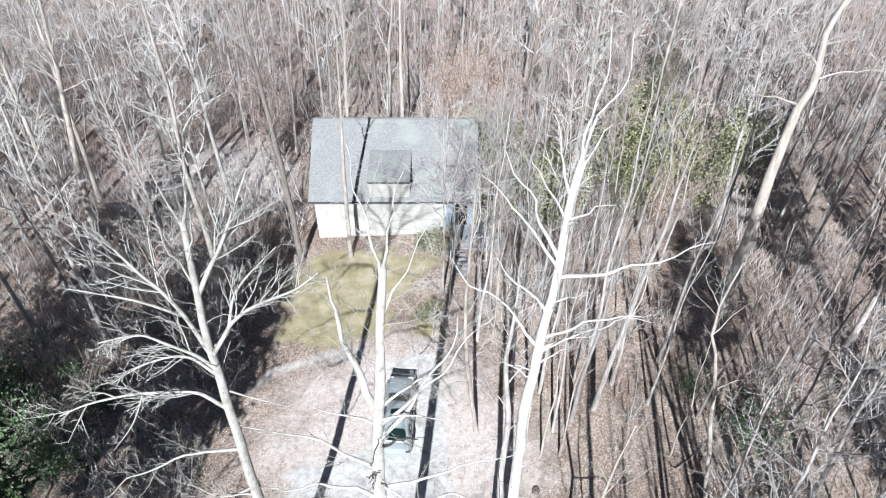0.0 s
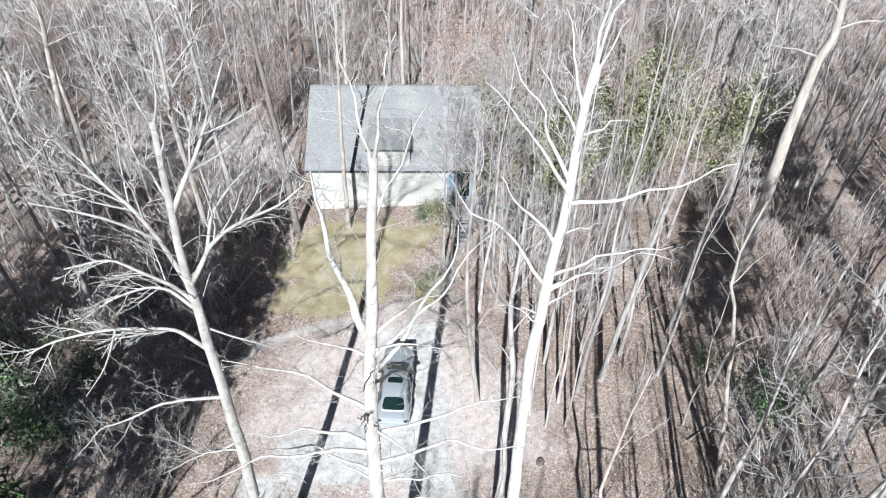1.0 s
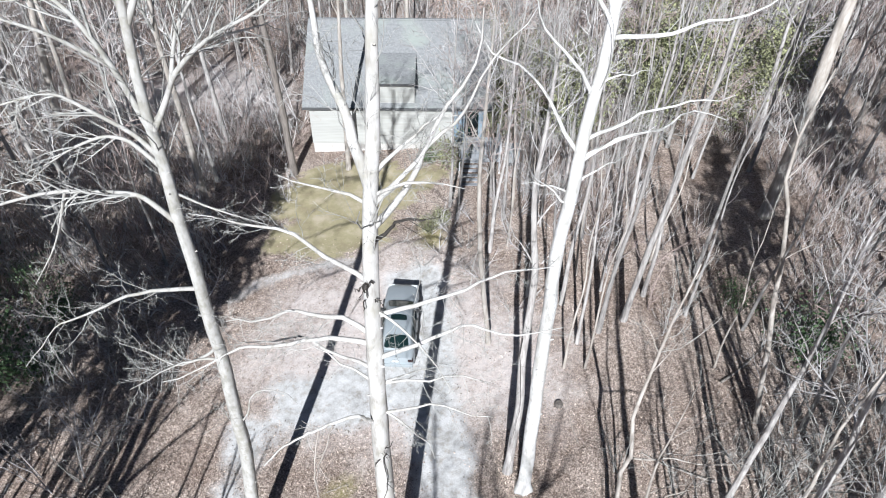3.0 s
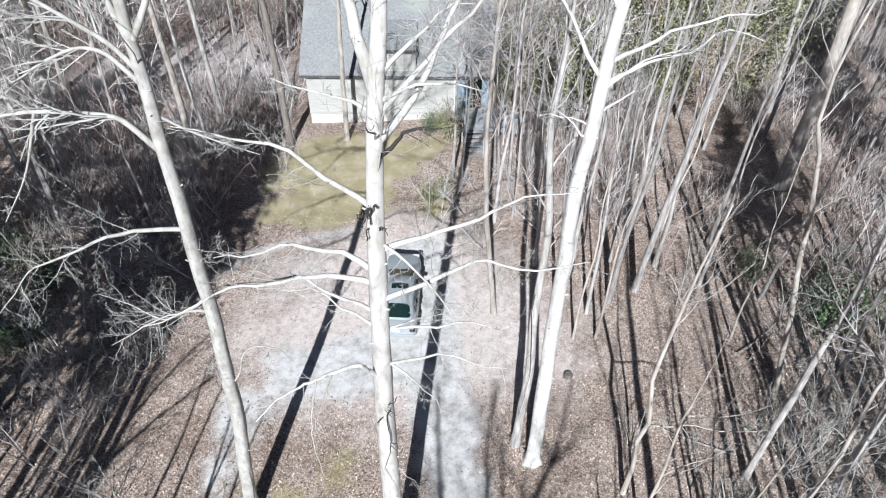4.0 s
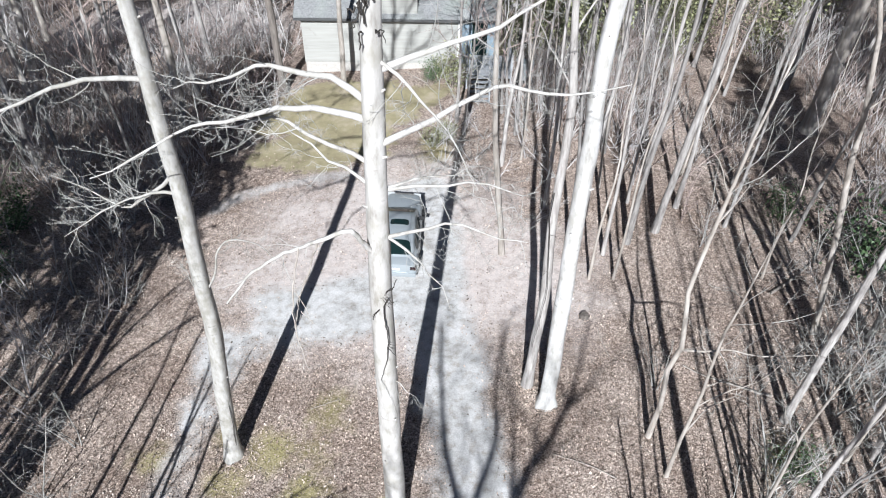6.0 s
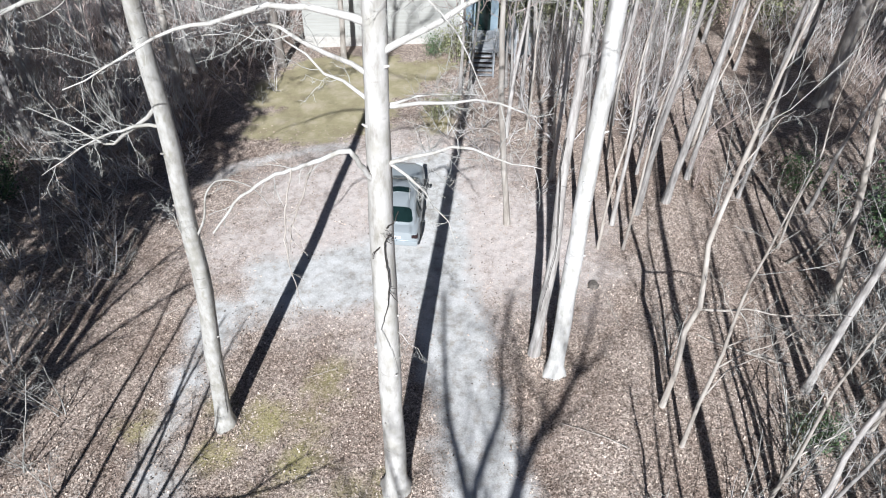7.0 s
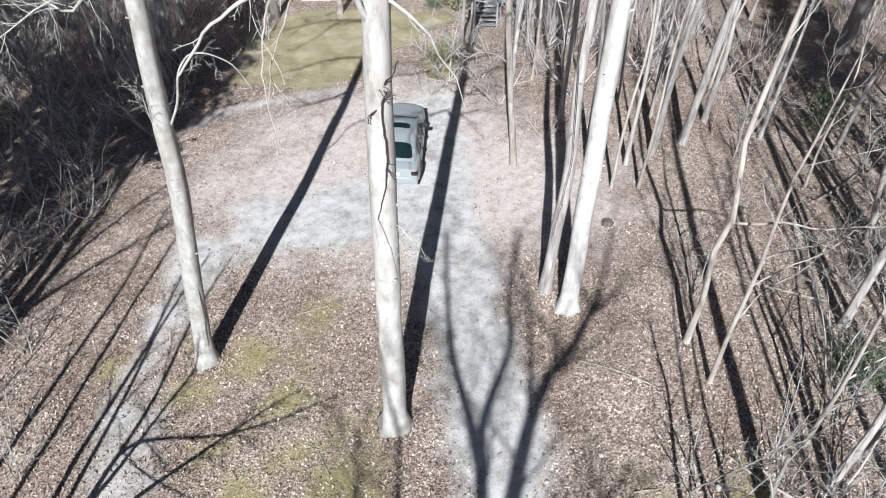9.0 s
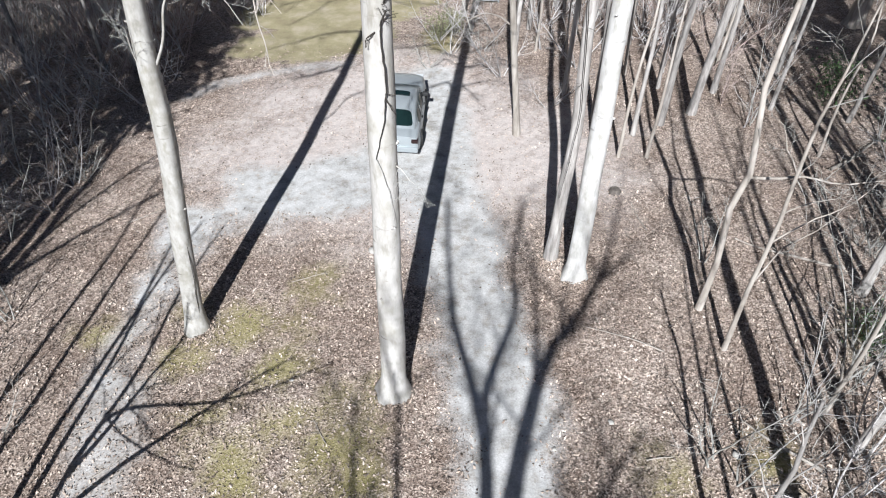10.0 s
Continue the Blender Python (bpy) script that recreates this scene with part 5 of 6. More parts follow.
    # those behind the camera, whose long shadows fall on the clearing
    back = [(4.95, 3.4, 7, 1.1), (-15.46, 4.0, 8, 1.1), (-15.9, 6.2, 7, 1.1), (-16.77, 3.0, 8, 1.0), (-17.6, 6.0, 8, 1.1), (-16.3, 4.8, 7, 1.2), (-14.9, 6.8, 7, 1.1), (-18.4, 4.2, 8, 1.1), (-19.2, 7.4, 8, 1.2), (5.5, 4.0, 7, 1.2),
            (10.6, 8.4, 6, 1.1), (11.9, 7.6, 6, 1.2), (9.5, 6.2, 8, 1.2), (11.5, -1, 6, 1.2), (13.6, 3.0, 0, 0.9), (9.4, -6, 6, 1.2), (15.8, 6.0, 6, 1.2), (17, 0, 1, 1.1), (12.6, 9.2, 8, 1.0), (14.4, -7, 0, 1.0), (-15.4, 1, 7, 1.15), (-15.3, -4, 8, 1.2), (-15.9, -0.5, 7, 1.5), (10.9, 1.8, 6, 1.1), (12.4, -4, 8, 1.2), (15, 2, 6, 1.2), (7.4, 2.6, 8, 1.2), (8.3, 4.4, 8, 1.1),
            (-17.2, 1.0, 8, 1.2), (-18.0, 2.2, 7, 1.2), (-16.1, 7.4, 8, 1.0), (-19.6, 5.2, 7, 1.2), (-17.8, -2.0, 8, 1.2), (-15.2, 8.4, 7, 1.0), (-18.4, 9.0, 8, 1.1), (-20.6, 9.6, 8, 1.2), (-21.4, 12.4, 7, 1.2), (8.9, 1.0, 6, 1.1), (13.2, 6.4, 8, 1.2), (16.6, 4.2, 6, 1.2),
            (-14.9, 3.4, 7, 1.3), (-15.2, 5.6, 5, 1.1), (-16.6, 6.6, 5, 1.2), (-17.4, 4.2, 7, 1.4), (-14.2, 7.6, 7, 0.8), (-16.0, 2.2, 3, 1.0)]
    far = []
    for x, y, k in spots:
        s = rng.uniform(0.82, 1.15)
        m = pose(x, y, ground_z(x, y), rng.gauss(0, 2.0), rng.gauss(0, 2.0), rng.uniform(0, 360)) @ Matrix.Diagonal((s, s, s * rng.uniform(0.92, 1.08), 1))
        if y < 47:
            copy_thing(kinds[k], m)
        elif rng.random() < 0.88:
            far.append((k, m))
    for x, y, k, s in back:
        copy_thing(kinds[k], pose(x, y, ground_z(x, y), 0, 0, rng.uniform(0, 360)) @ Matrix.Diagonal((s, s, s, 1)))
    for ob, (x, y) in zip(kinds, ((-31, 39), (-35, 47), (16, 44), (12.5, 42), (-31, 43), (22, 45.5), (4.8, 38.2), (9.6, 40.2), (7.2, 39.6), (3.3, 31.2))):  # the patterns take places of their own
        ob.matrix_world = pose(x, y, ground_z(x, y), 0, 0, rng.uniform(0, 360))
    # far woods, past counting
    V, F, M = [], [], []
    mats = [BARK_GREY, BARK_TAN, BARK_DARK, TWIG, TWIG_PALE, TWIG_RED]
    for k, m in far:
        for ch in thin[k].children:
            i = len(V)
            V.extend(m @ v.co for v in ch.data.vertices)
            F.extend(tuple(i + j for j in p.vertices) for p in ch.data.polygons)
            M.extend([mats.index(ch.data.materials[0])] * len(ch.data.polygons))
    for ob in thin[:6]:
        for ch in list(ob.children):
            bpy.data.objects.remove(ch)
        bpy.data.objects.remove(ob)
    for _ in range(105):
        x, y = rng.uniform(-75, 85), rng.uniform(84, 135)
        if rng.random() < 0.25:
            x, y = rng.choice((-1, 1)) * rng.uniform(46, 80), rng.uniform(25, 84)
        z, H, r = ground_z(x, y), rng.uniform(15, 23), rng.uniform(0.12, 0.24)
        line = wander(rng, Vector((x, y, z - 0.3)), Vector((0, 0, 1)), H, 6, 0.04, 0.1)
        tube(V, F, line, taper(r, 0.03, 7), 5)
        for k in range(9):
            p, t = along(line, 0.4 + 0.065 * k)
            a = rng.uniform(0, 6.28)
            q = wander(rng, p, Vector((math.cos(a), math.sin(a), rng.uniform(0.4, 1.2))), rng.uniform(1.4, 3.0), 3, 0.2, 0.1)
            tube(V, F, q, taper(0.05, 0.015, 4), 3)
            sprout(rng, (V, F), q, 0.03, 0.012, 2, 1.4, 12, 0.1, 0.1, (25, 65), 2, (6, 4), 2.6)
    woods = part("far_woods", (V, F), mats[0])
    for q in mats[1:]:
        woods.data.materials.append(q)
    woods.data.polygons.foreach_set("material_index", M + [3] * (len(F) - len(M)))
    tagged(woods, "distant bare woods beyond the house", "woods", kind="stuff")


build_forest()


# ---- evergreens ----
def pine_kind(seed, H, low, r, spread):
    """A pine at the origin: bare trunk, whorled boughs, needle tufts."""
    rng = random.Random(seed)
    tree = new("pine")
    tagged(tree, "tall pine with a bare trunk and dense dark crown, set mainly to cast shade", "pine tree", "pines")
    line = [Vector((0.3 * noise.noise((i * 0.3, seed, 0)), 0.3 * noise.noise((i * 0.3, seed, 4)), -0.4 + (H + 0.4) * i / 12)) for i in range(13)]
    V, F = [], []
    tube(V, F, line, taper(r, 0.03, 13), 9, 0.1)
    smooth(part("trunk", (V, F), BARK_DARK, tree), 70)
    B, N = ([], []), ([], [])
    for k in range(60):
        f = low + (0.98 - low) * (k + rng.random()) / 60
        p, t = along(line, f)
        a = k * 2.4 + rng.uniform(-0.4, 0.4)
        u = (f - low) / (1 - low)
        le = spread * (1.05 - u) ** 0.7 * min(1, 0.5 + 2 * u) * rng.uniform(0.7, 1.15)
        q = wander(rng, p, Vector((math.cos(a), math.sin(a), rng.uniform(-0.1, 0.35))), le, 5, 0.12, 0.06)
        tube(B[0], B[1], q, taper(0.035, 0.01, 6), 4)
        for j in range(int(13 * le)):
            c, t2 = along(q, rng.uniform(0.25, 1.0))
            c = c + Vector((rng.gauss(0, 0.22), rng.gauss(0, 0.22), rng.gauss(0.05, 0.15)))
            for _ in range(5):
                d = Vector((rng.uniform(-1, 1), rng.uniform(-1, 1), rng.uniform(-0.5, 1))).normalized()
                w = d.orthogonal().normalized() * 0.05
                i = len(N[0])
                N[0].extend((c - w, c + w, c + d * rng.uniform(0.2, 0.34)))
                N[1].append((i, i + 1, i + 2))
    tagged(part("bough_whorl", B, BARK_DARK, tree), kind="stuff")
    tagged(part("needle_crown", N, NEEDLE, tree), kind="stuff")
    return tree


def shrub_kind(seed, height, width, leaf, name, label, cat="shrub", leaves=700, size=0.07):
    """A leafy evergreen shrub: stems and many small leaves."""
    rng = random.Random(seed)
    ob = new(name)
    tagged(ob, label, cat, "evergreen shrubs")
    S, L = ([], []), ([], [])
    for k in range(11):
        a = rng.uniform(0, 6.28)
        q = wander(rng, Vector((0.1 * math.cos(a), 0.1 * math.sin(a), -0.1)), Vector((math.cos(a) * width / height * 0.6, math.sin(a) * width / height * 0.6, 1)), height * rng.uniform(0.6, 1.0), 5, 0.2, 0.05)
        tube(S[0], S[1], q, taper(0.02, 0.006, 6), 4)
        for j in range(leaves // 11):
            c, t = along(q, rng.uniform(0.15, 1))
            c = c + Vector((rng.gauss(0, 0.17), rng.gauss(0, 0.17), rng.gauss(0, 0.13))) * width
            d = Vector((rng.uniform(-1, 1), rng.uniform(-1, 1), rng.uniform(-0.3, 0.8))).normalized()
            w = d.orthogonal().normalized() * size * 0.45
            e = d * size * rng.uniform(0.8, 1.5)
            i = len(L[0])
            L[0].extend((c, c + e * 0.5 + w, c + e, c + e * 0.5 - w + Vector((0, 0, 0.01))))
            L[1].append((i, i + 1, i + 2, i + 3))
    tagged(part("understem", S, BARK_DARK, ob), kind="stuff")
    tagged(part("foliage", L, leaf, ob), kind="stuff")
    return ob


def build_evergreens():
    rng = random.Random(8)
    pines = [pine_kind(71, 20, 0.42, 0.20, 3.2), pine_kind(72, 24, 0.62, 0.20, 2.7)]
    # mostly out of view, added so that their crowns shade the woods on both sides
    for k, places in ((0, ((-14.6, 10.3), (-17.5, 6.6), (-20, 11.5), (-25.5, 13), (-28, 8), (-29, 14), (-27, 20.5), (-19.6, 15), (-20.0, 4.4), (-24, 15), (29, 19), (22.5, 20), (25, 25))),
                      (1, ((-15, 2.5), (13.7, 3.6), (15.4, 5.4), (-18.6, -3.5), (21.5, -3), (27, 1), (-15.7, 6.2), (-24, -8)))):
        for i, (x, y) in enumerate(places):
            m = pose(x, y, ground_z(x, y), 0, 0, rng.uniform(0, 360)) @ Matrix.Scale(rng.uniform(0.9, 1.1), 4)
            if i == 0:
                pines[k].matrix_world = m
            else:
                copy_thing(pines[k], m)
    dark = shrub_kind(81, 1.9, 1.3, LEAF_GREEN, "shrub", "dark green evergreen shrub on the woodland floor", leaves=1100)
    olive = shrub_kind(82, 2.0, 1.1, LEAF_OLIVE, "shrub", "yellow-green evergreen shrub by the house", leaves=1000)
    cone = shrub_kind(83, 5.5, 2.5, LEAF_OLIVE, "shrub", "tall yellow-green evergreen bush among bare trees", leaves=2700, size=0.12)
    spire = shrub_kind(84, 7.2, 1.35, LEAF_OLIVE, "shrub", "slender yellow-green evergreen beside the porch steps", leaves=1500, size=0.11)
    beech = shrub_kind(85, 6.5, 2.0, LEAF_TAN, "young_beech", "young beech still holding its dry tan leaves", "tree", leaves=3600, size=0.065)
    # places, with a scale of its own where the size is known
    for src, places in ((beech, ((0.6, 51.0, 1.15), (2.4, 52.5, 1.3), (4.2, 51.5, 1.25), (5.6, 53.0, 1.15), (1.6, 54.2, 1.3), (3.6, 54.8, 1.3), (-19.5, 47.5), (-15.0, 50.5), (-22.0, 51.5), (16.0, 37.5))), (spire, ((4.9, 39.4), (5.9, 41.6))),
                        (dark, ((-22.6, 22.4, 1.6), (-24.4, 24.2, 1.6), (-20.2, 24.4), (-21.2, 20.6, 1.6), (-24.0, 21.4, 1.6), (-19.4, 20.6), (-22, 26.6), (-25.6, 25.8, 1.6), (10.3, 12.0, 0.55), (-1.3, 37.2, 0.55), (14.6, 24), (16.5, 21))),
                        (olive, ((0.15, 36.5, 1.6), (-0.5, 37.6, 0.6), (3.9, 42.0), (3.6, 40.4), (-1.0, 30.4, 0.55), (-0.2, 30.9, 0.5))),
                        (cone, ((4.6, 43.6, 1.15), (3.8, 42.4, 1.05), (4.9, 45.8), (5.4, 47.8), (4.0, 51.5), (17.6, 50, 1.3), (15.5, 46, 1.3), (20.2, 57), (19, 40, 1.2), (24, 45), (17.2, 48, 1.3), (9.5, 47), (13.5, 39.5), (15.6, 41.6, 1.2), (17.6, 43.6, 1.3), (14.4, 44.6, 1.2), (6.2, 40.6), (8.6, 39.2)))):
        for i, (x, y, *fixed) in enumerate(places):
            s = fixed[0] if fixed else rng.uniform(0.75, 1.2)
            m = pose(x, y, ground_z(x, y), 0, 0, rng.uniform(0, 360)) @ Matrix.Scale(s, 4)
            if i == 0:
                src.matrix_world = m
            else:
                copy_thing(src, m)


build_evergreens()


# ---- undergrowth ----
def sapling_kind(seed, height, stems, twig, label, bend=0.5):
    rng = random.Random(seed)
    ob = new("sapling")
    tagged(ob, label, "sapling", "undergrowth")
    for k in range(stems):
        a = rng.uniform(0, 6.28)
        q = wander(rng, Vector((rng.uniform(-0.15, 0.15), rng.uniform(-0.15, 0.15), -0.15)), Vector((math.cos(a) * bend, math.sin(a) * bend, 1)), height * rng.uniform(0.65, 1.05), 9, 0.13, 0.02)
        V, F = [], []
        tube(V, F, q, taper(0.010 + 0.004 * height, 0.005, 10), 5)
        stem = part("stem", (V, F), twig, ob)
        out = ([], [])
        sprout(rng, out, q, 0.02, 0.006, 1, height * 0.26, 10, 0.2, 0.03, (30, 70), 2, (3, 3), 0.75 if twig is TWIG_PALE else 1.2)
        tagged(part("spray", out, twig, stem), kind="stuff")
    return ob


def build_undergrowth():
    rng = random.Random(21)
    kinds = [sapling_kind(91, 5.0, 3, TWIG_PALE, "leafless sapling with several pale stems"), sapling_kind(92, 3.2, 4, TWIG, "leafless brush with grey-brown stems", 0.7),
             sapling_kind(93, 7.0, 2, TWIG, "tall leafless sapling with thin grey stems", 0.35), sapling_kind(94, 2.4, 5, TWIG_PALE, "low tangle of pale leafless stems", 0.9), sapling_kind(95, 4.2, 3, TWIG_RED, "leafless sapling with reddish stems", 0.5)]
    dark = sapling_kind(96, 3.6, 3, TWIG_PALE, "leafless sapling with pale thin stems and few twigs", 0.3)
    for i, (x, y, s) in enumerate(((5.25, 8.9, 1.1), (5.7, 8.3, 0.9), (7.4, 9.8, 0.8), (9.3, 11.0, 1.1), (7.0, 15.3, 0.8), (-12.6, 13.4, 0.9), (-11.6, 10.6, 0.8), (-12.9, 11.4, 1.0), (-10.9, 9.4, 0.7))):
        m = pose(x, y, ground_z(x, y), 0, 0, 67 * i) @ Matrix.Scale(s, 4)
        if i:
            copy_thing(dark, m)
        else:
            dark.matrix_world = m
    used, joined = set(), []
    # the patch at y 3.8 to 7.2 is unseen brush, added to shade the floor
    for x0, x1, y0, y1, n, pick in ((9.5, 23, 8, 26, 55, (0, 1, 3, 3, 2)), (8, 12, 8.5, 14, 8, (3, 0, 0)), (7.5, 11.5, 7.4, 10, 9, (3, 3, 1)), (13, 22, 14, 24, 26, (3, 0, 3)), (-24, -12.5, 24, 40, 45, (2, 4, 1, 2)), (-20, -13, 13, 21, 20, (1, 3, 2)), (11, 17, 8.5, 16, 32, (3, 0, 0)), (-32, -12.5, 19, 42, 80, (1, 2, 3, 4, 1)), (3.2, 12, 22, 38, 34, (1, 2, 4)), (20, 42, 20, 56, 85, (1, 2, 4, 2)), (-13, -9.8, 32, 44, 12, (1, 3, 4)), (-25, -10, 38, 44, 30, (2, 4, 1, 2)), (-38, -27, 36, 56, 20, (2, 4, 2)), (3, 14, 38, 50, 18, (1, 2, 4)), (-20, 30, 50, 66, 40, (2, 4, 1)), (-1.5, 3.0, 26, 32, 7, (1, 3)), (7.5, 13.5, 3.8, 7.2, 20, (1, 3, 4)), (-22, -13.6, 15, 28, 16, (0, 2, 0))):
        for _ in range(n):
            x, y, k = rng.uniform(x0, x1), rng.uniform(y0, y1), rng.choice(pick)
            s = rng.uniform(0.7, 1.2)
            m = pose(x, y, ground_z(x, y), 0, 0, rng.uniform(0, 360)) @ Matrix.Scale(s, 4)
            if (HX0 - 1 < x < HX1 + 3 and HY0 - 1 < y < HY1 + 1) or path_distance(x, y, [(12.0, 20.0, 1.8), (18.3, 31.0, 1.8)]) < 0:
                continue
            if y > 37 or x > 22.5 or x < -24:
                joined.append((k, m))
                continue
            if k in used:
                copy_thing(kinds[k], m)
            else:
                used.add(k)
                kinds[k].matrix_world = m
    V, F, M, mats = [], [], [], [TWIG, TWIG_PALE, TWIG_RED]
    for k, m in joined:
        for ch in kinds[k].children_recursive:
            i = len(V)
            V.extend(m @ v.co for v in ch.data.vertices)
            F.extend(tuple(i + j for j in p.vertices) for p in ch.data.polygons)
            M.extend([mats.index(ch.data.materials[0])] * len(ch.data.polygons))
    # low leafless thicket that closes the floor of the far woods
    for x0, x1, y0, y1, n, r in ((-62, 72, 50, 100, 4300, 0.025), (-46, -12.5, 25, 50, 1700, 0.017), (13, 46, 24, 50, 1500, 0.015), (4.5, 13, 31, 50, 420, 0.013)):
        for _ in range(n):
            x, y = rng.uniform(x0, x1), rng.uniform(y0, y1)
            if (HX0 - 1.5 < x < HX1 + 2 and HY0 - 2 < y < HY1 + 1.5) or path_distance(x, y, MEADOW) < 0.3 or path_distance(x, y, [(12.0, 20.0, 2.2), (18.3, 31.0, 2.2)]) < 0:
                continue
            if x < 46 and y < 50 and noise.noise((x * 0.16, y * 0.16, 40.0)) < -0.12:
                continue
            h, z = rng.uniform(1.2, 3.4), ground_z(x, y) - 0.1
            k = 1 if rng.random() < 0.25 else 2 if rng.random() < 0.3 else 0
            for _ in range(9):
                a, e = rng.uniform(0, 6.28), rng.uniform(0.15, 0.75)
                d = Vector((math.cos(a) * e, math.sin(a) * e, 1)).normalized()
                p = Vector((x, y, z)) + d * h * rng.uniform(0, 0.55) + Vector((rng.uniform(-0.5, 0.5), rng.uniform(-0.5, 0.5), 0))
                u = d.orthogonal().normalized() * r
                w = d.cross(u)
                i = len(V)
                V.extend((p + u, p - u * 0.5 + w * 0.87, p - u * 0.5 - w * 0.87, p + d * h * rng.uniform(0.4, 0.8)))
                F.extend(((i, i + 1, i + 3), (i + 1, i + 2, i + 3), (i + 2, i, i + 3)))
                M.extend((k, k, k))
    brush = part("far_brush", (V, F), mats[0])
    for q in mats[1:]:
        brush.data.materials.append(q)
    brush.data.polygons.foreach_set("material_index", M)
    tagged(brush, "leafless brush under the far trees", "undergrowth", kind="stuff")


build_undergrowth()


# ---- floor details ----
def build_litter():
    rng = np.random.default_rng(4)
    n = 140000
    y = 5.5 + 25.0 * rng.random(n) ** 1.5
    half = 9 + 0.62 * y
    x = (rng.random(n) * 2 - 1) * half
    V, F = [], []
    size = 0.016 + 0.036 * rng.random(n) ** 1.3
    ang, tilt, keep = rng.random(n) * 6.283, (rng.random((n, 2)) - 0.5) * 1.3, rng.random(n)
    for i in range(n):
        xi, yi = float(x[i]), float(y[i])
        g, lawn, moss, dust = zones(xi, yi)
        if keep[i] < max(0.992 * g, 0.8 * lawn, 0.6 * moss, 0.72 * dust):
            continue
        z = ground_z(xi, yi) + 0.02
        c, s, r = math.cos(ang[i]), math.sin(ang[i]), float(size[i])
        k = len(V)
        for u, v in ((-1.0, 0.0), (0.0, -0.55), (1.0, 0.0), (0.0, 0.55)):
            V.append((xi + r * (u * c - v * s), yi + r * (u * s + v * c), z + r * (u * tilt[i][0] + v * tilt[i][1]) + (0.25 * r if u else 0)))
        F.append((k, k + 1, k + 2, k + 3))
    for hx, hy in MOUNDS:  # drifts against the large trunks
        for _ in range(900):
            a, d = rng.random() * 6.283, 0.2 + abs(rng.normal()) * 0.22
            xi, yi = hx + d * math.cos(a), hy + d * math.sin(a)
            z, r, b = ground_z(xi, yi) + 0.02 + 0.10 * rng.random() * max(0.0, 1 - d / 0.6), 0.018 + 0.03 * rng.random(), rng.random() * 6.283
            c, s, k = math.cos(b), math.sin(b), len(V)
            t0, t1 = (rng.random(2) - 0.5) * 1.6
            for u, v in ((-1.0, 0.0), (0.0, -0.55), (1.0, 0.0), (0.0, 0.55)):
                V.append((xi + r * (u * c - v * s), yi + r * (u * s + v * c), z + r * (u * t0 + v * t1) + (0.25 * r if u else 0)))
            F.append((k, k + 1, k + 2, k + 3))
    tagged(part("leaf_litter", (V, F), LITTER), "scattered dry brown leaves", "leaves", kind="stuff")


def build_sticks():
    rng = random.Random(9)
    rows = [(5.0, 11.9, 2.1, 145, 0.022), (7.6, 8.6, 1.9, 140, 0.045), (3.9, 8.9, 0.6, 15, 0.02), (-8.4, 8.6, 0.8, 40, 0.015), (2.2, 10.2, 0.7, 70, 0.014), (-3.3, 9.4, 0.8, 120, 0.012), (-5.0, 14.6, 1.1, 20, 0.014), (8.7, 10.4, 2.4, 60, 0.03), (5.6, 16.6, 1.4, 100, 0.02), (-10.8, 17.4, 1.7, 30, 0.02), (10.8, 14.8, 3.0, 155, 0.05), (12.4, 19.5, 3.4, 35, 0.06)]
    for x, y, le, a, r in rows:
        ob = new("fallen_branch")
        z = ground_z(x, y)
        ob.location = (x, y, z)
        tagged(ob, "pale dead branch lying on the leaf litter", "branch", "fallen branches")
        q = wander(rng, Vector((0, 0, r)), Vector((math.cos(radians(a)), math.sin(radians(a)), 0.02)), le, 7, 0.12, 0.0)
        q = [Vector((p.x, p.y, ground_z(x + p.x, y + p.y) - z + r * 0.8 + 0.02)) for p in q]
        V, F = [], []
        tube(V, F, q, taper(r, r * 0.4, 8), 6, 0.2)
        part("stem", (V, F), BARK_TAN, ob)
        out = ([], [])
        sprout(rng, out, q, r, r * 0.4, 1, le * 0.3, 4, 0.3, 0.03, (30, 60), 2, (2, 2))
        tagged(part("spray", out, BARK_TAN, ob), kind="stuff")


def build_rocks():
    rng = random.Random(2)
    for x, y, s in ((-2.75, 15.9, 0.16), (5.9, 9.0, 0.10), (3.3, 9.9, 0.07), (-4.4, 11.2, 0.06), (1.9, 9.2, 0.06)):
        bm = bmesh.new()
        bmesh.ops.create_icosphere(bm, subdivisions=2, radius=s)
        off = rng.uniform(0, 50)
        for v in bm.verts:
            v.co *= 1 + 0.35 * noise.noise(v.co / s * 0.9 + Vector((off, 0, 0)))
            v.co.z *= 0.65
        ob = smooth(part("rock", bm, CONCRETE), 50)
        ob.location = (x, y, ground_z(x, y) + 0.2 * s)
        tagged(ob, "small pale stone in the leaf litter", "rock", "stones")


def build_stump():
    x, y = 5.0, 18.6
    ob = new("stump")
    ob.location = (x, y, ground_z(x, y))
    tagged(ob, "weathered low tree stump", "stump")
    V, F = [], []
    tube(V, F, [Vector((0, 0, z)) for z in (-0.1, 0.02, 0.06, 0.10, 0.13)], [0.26, 0.21, 0.18, 0.16, 0.14], 14, 0.25)
    smooth(part("bark", (V, F), BARK_DARK, ob), 50)


build_litter()
build_sticks()
build_rocks()
build_stump()


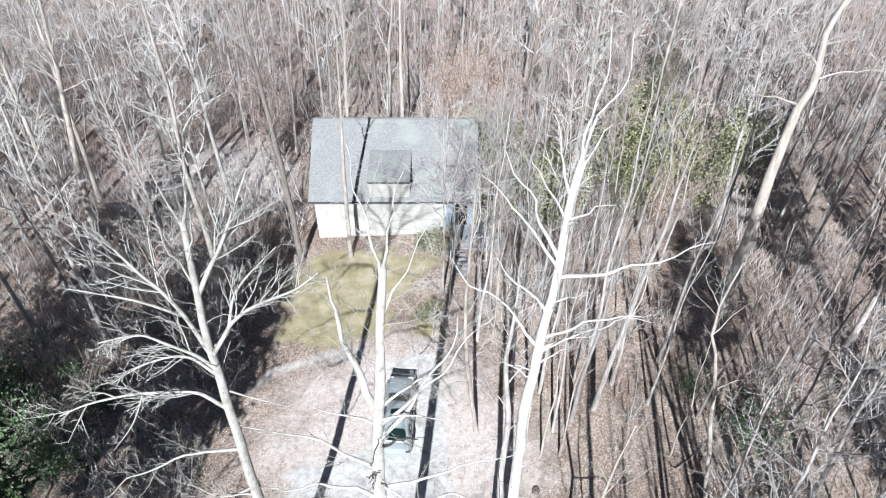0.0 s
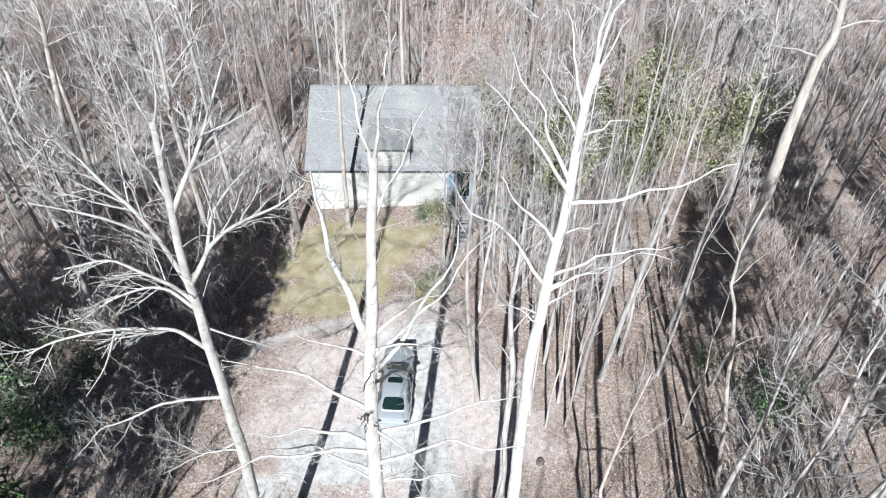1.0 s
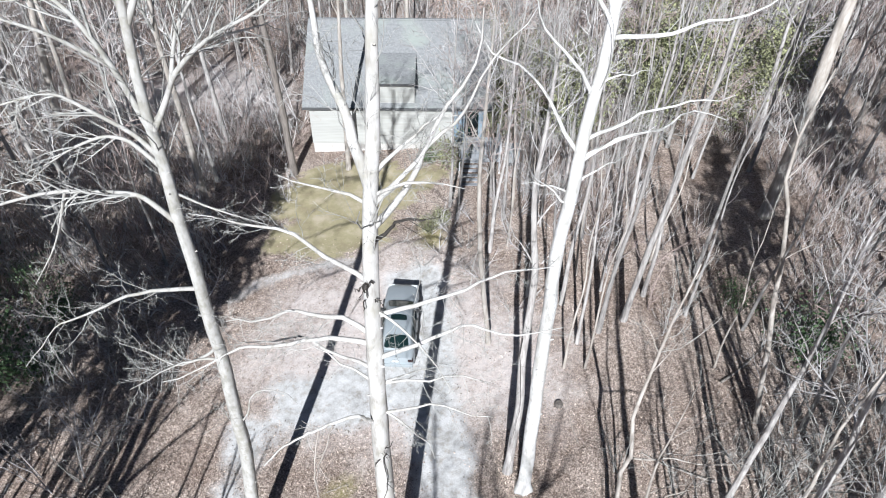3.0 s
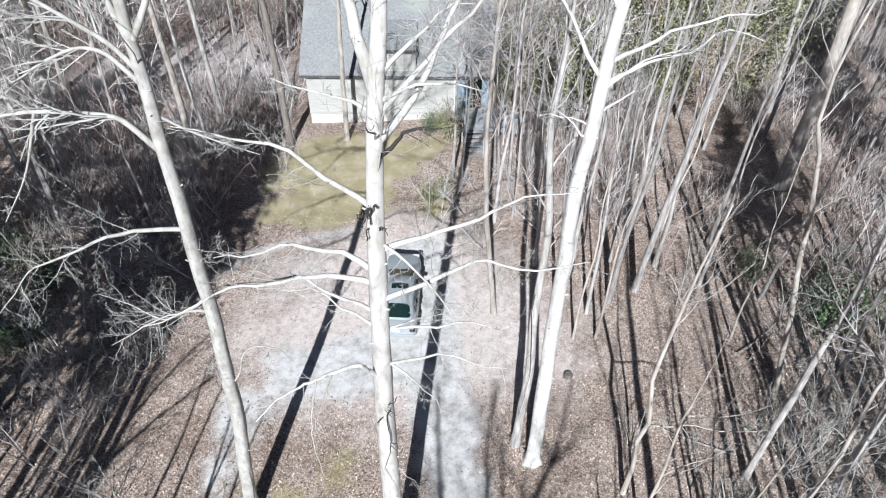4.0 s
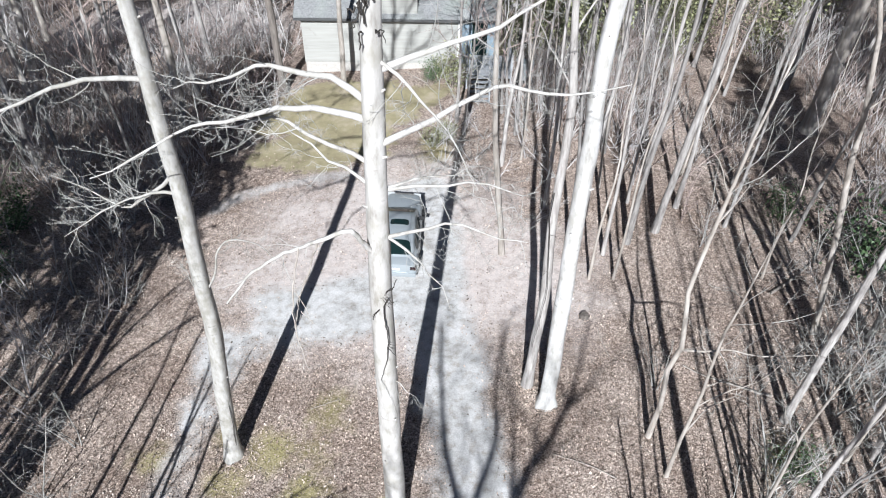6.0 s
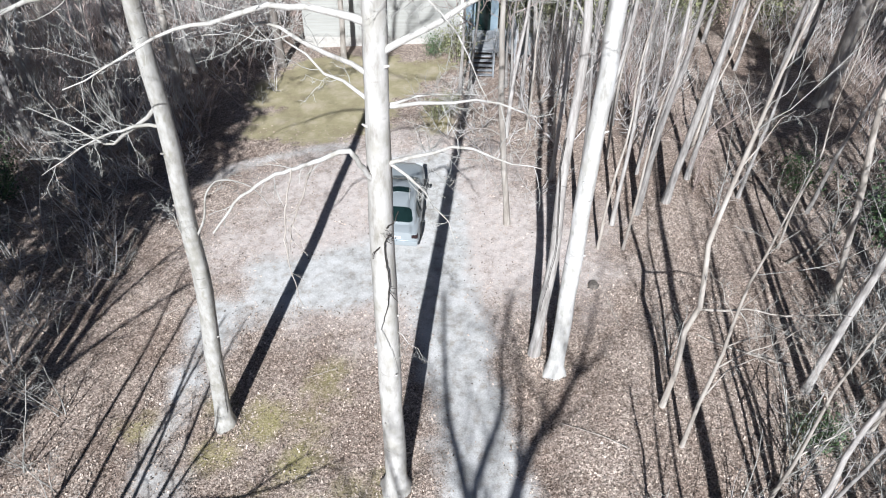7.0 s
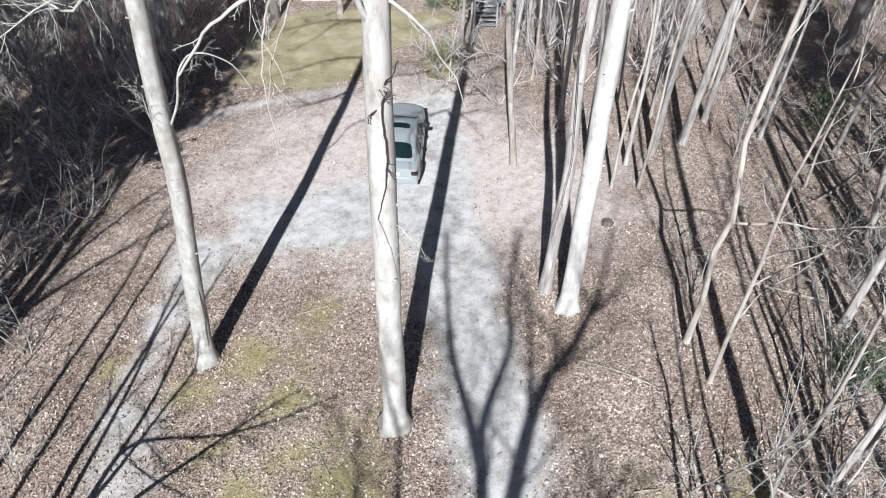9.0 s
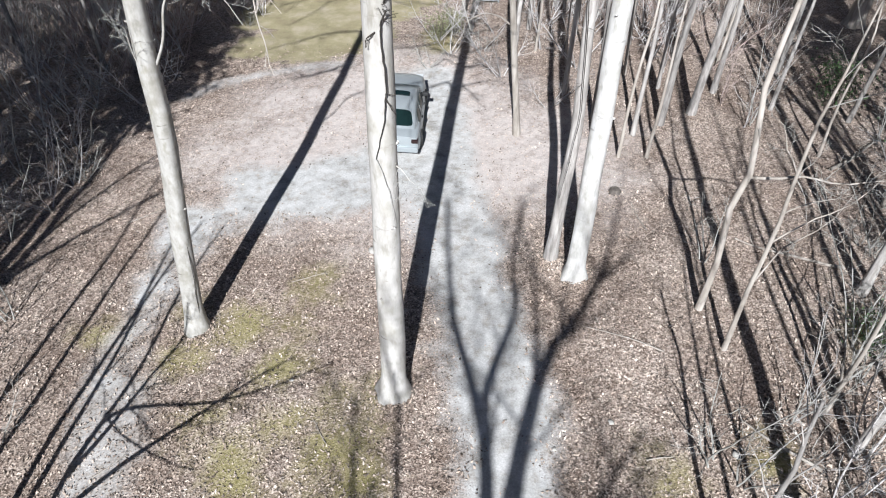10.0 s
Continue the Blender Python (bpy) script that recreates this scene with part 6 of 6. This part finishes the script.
def build_forked_vine():
    """The dead vine on the thickest trunk: a tuft at its top, then a stem that forks twice."""
    ob = new("vine")
    ob.location = (-1.74, 10.4, 7.95)
    tagged(ob, "dark dead vine hanging against a pale trunk", "vine", "vines")
    rng = random.Random(1)
    for name, keys, r0, r1, bark in (("stem", ((0.07, -0.02, 1.43), (-0.02, -0.02, 1.26), (-0.04, -0.02, 1.10), (-0.02, -0.02, 0.74), (0.02, -0.02, 0.41), (0.03, -0.02, 0.08), (0.0, -0.01, -0.05)), 0.015, 0.012, VINE),
                                     ("side_stem", ((0.0, -0.02, 0.07), (0.09, -0.02, 0.06), (0.17, -0.01, 0.03)), 0.009, 0.005, VINE),
                                     ("side_stem", ((0.0, -0.01, -0.02), (0.09, -0.01, -0.18), (0.18, 0.0, -0.33)), 0.012, 0.006, VINE),
                                     ("lower_stem", ((0.0, -0.01, -0.04), (-0.02, 0.0, -0.43), (-0.11, 0.0, -0.81), (-0.20, 0.01, -1.19)), 0.011, 0.008, VINE),
                                     ("lower_stem", ((-0.19, 0.0, -1.2), (-0.09, 0.0, -1.47), (0.01, 0.0, -1.85), (0.10, 0.0, -2.6)), 0.009, 0.004, TWIG_PALE)):
        ks = [Vector(k) for k in keys]
        pts = [a.lerp(b, i / 3) + Vector((rng.uniform(-1, 1), rng.uniform(-0.5, 0), 0)) * 0.008 for a, b in zip(ks, ks[1:]) for i in range(3)] + ks[-1:]
        V, F = [], []
        tube(V, F, pts, taper(r0, r1, len(pts)), 5, 0.2)
        part(name, (V, F), bark, ob)
    out = ([], [])
    sprout(rng, out, [Vector((0.03, -0.03, 1.2)), Vector((0.08, -0.04, 1.5))], 0.016, 0.01, 1, 0.22, 9, 0.1, -0.1, (30, 80), 2, (2, 2))
    tagged(part("spray", out, VINE, ob), kind="stuff")


def build_vines():
    """Thin dark vines that hang against two trunks."""
    for x, y, z0, z1, sway, label, seed in ((-6.62, 12.75, 7.0, 0.4, 0.05, "thin dark vine along a pale trunk", 3), (2.5, 15.0, 9.0, 3.0, 0.1, "thin dark vine on a grey trunk", 4)):
        rng = random.Random(seed)
        ob = new("vine")
        ob.location = (x, y, z1)
        tagged(ob, label, "vine", "vines")
        lean = -0.42 if seed == 3 else 0.0
        pts = [Vector((sway * math.sin(2.2 * f * 3 + seed) + lean * f + rng.uniform(-0.02, 0.02), rng.uniform(-0.03, 0.0), (z0 - z1) * (1 - f))) for f in (i / 14 for i in range(15))]
        V, F = [], []
        tube(V, F, pts, taper(0.014, 0.007, 15), 5)
        part("stem", (V, F), VINE, ob)
        if seed == 3:
            continue
        out = ([], [])
        sprout(rng, out, pts, 0.015, 0.01, 1, 0.4, 3, 0.1, -0.1, (30, 70), 2, (2, 2))
        tagged(part("spray", out, VINE, ob), kind="stuff")


build_forked_vine()
build_vines()
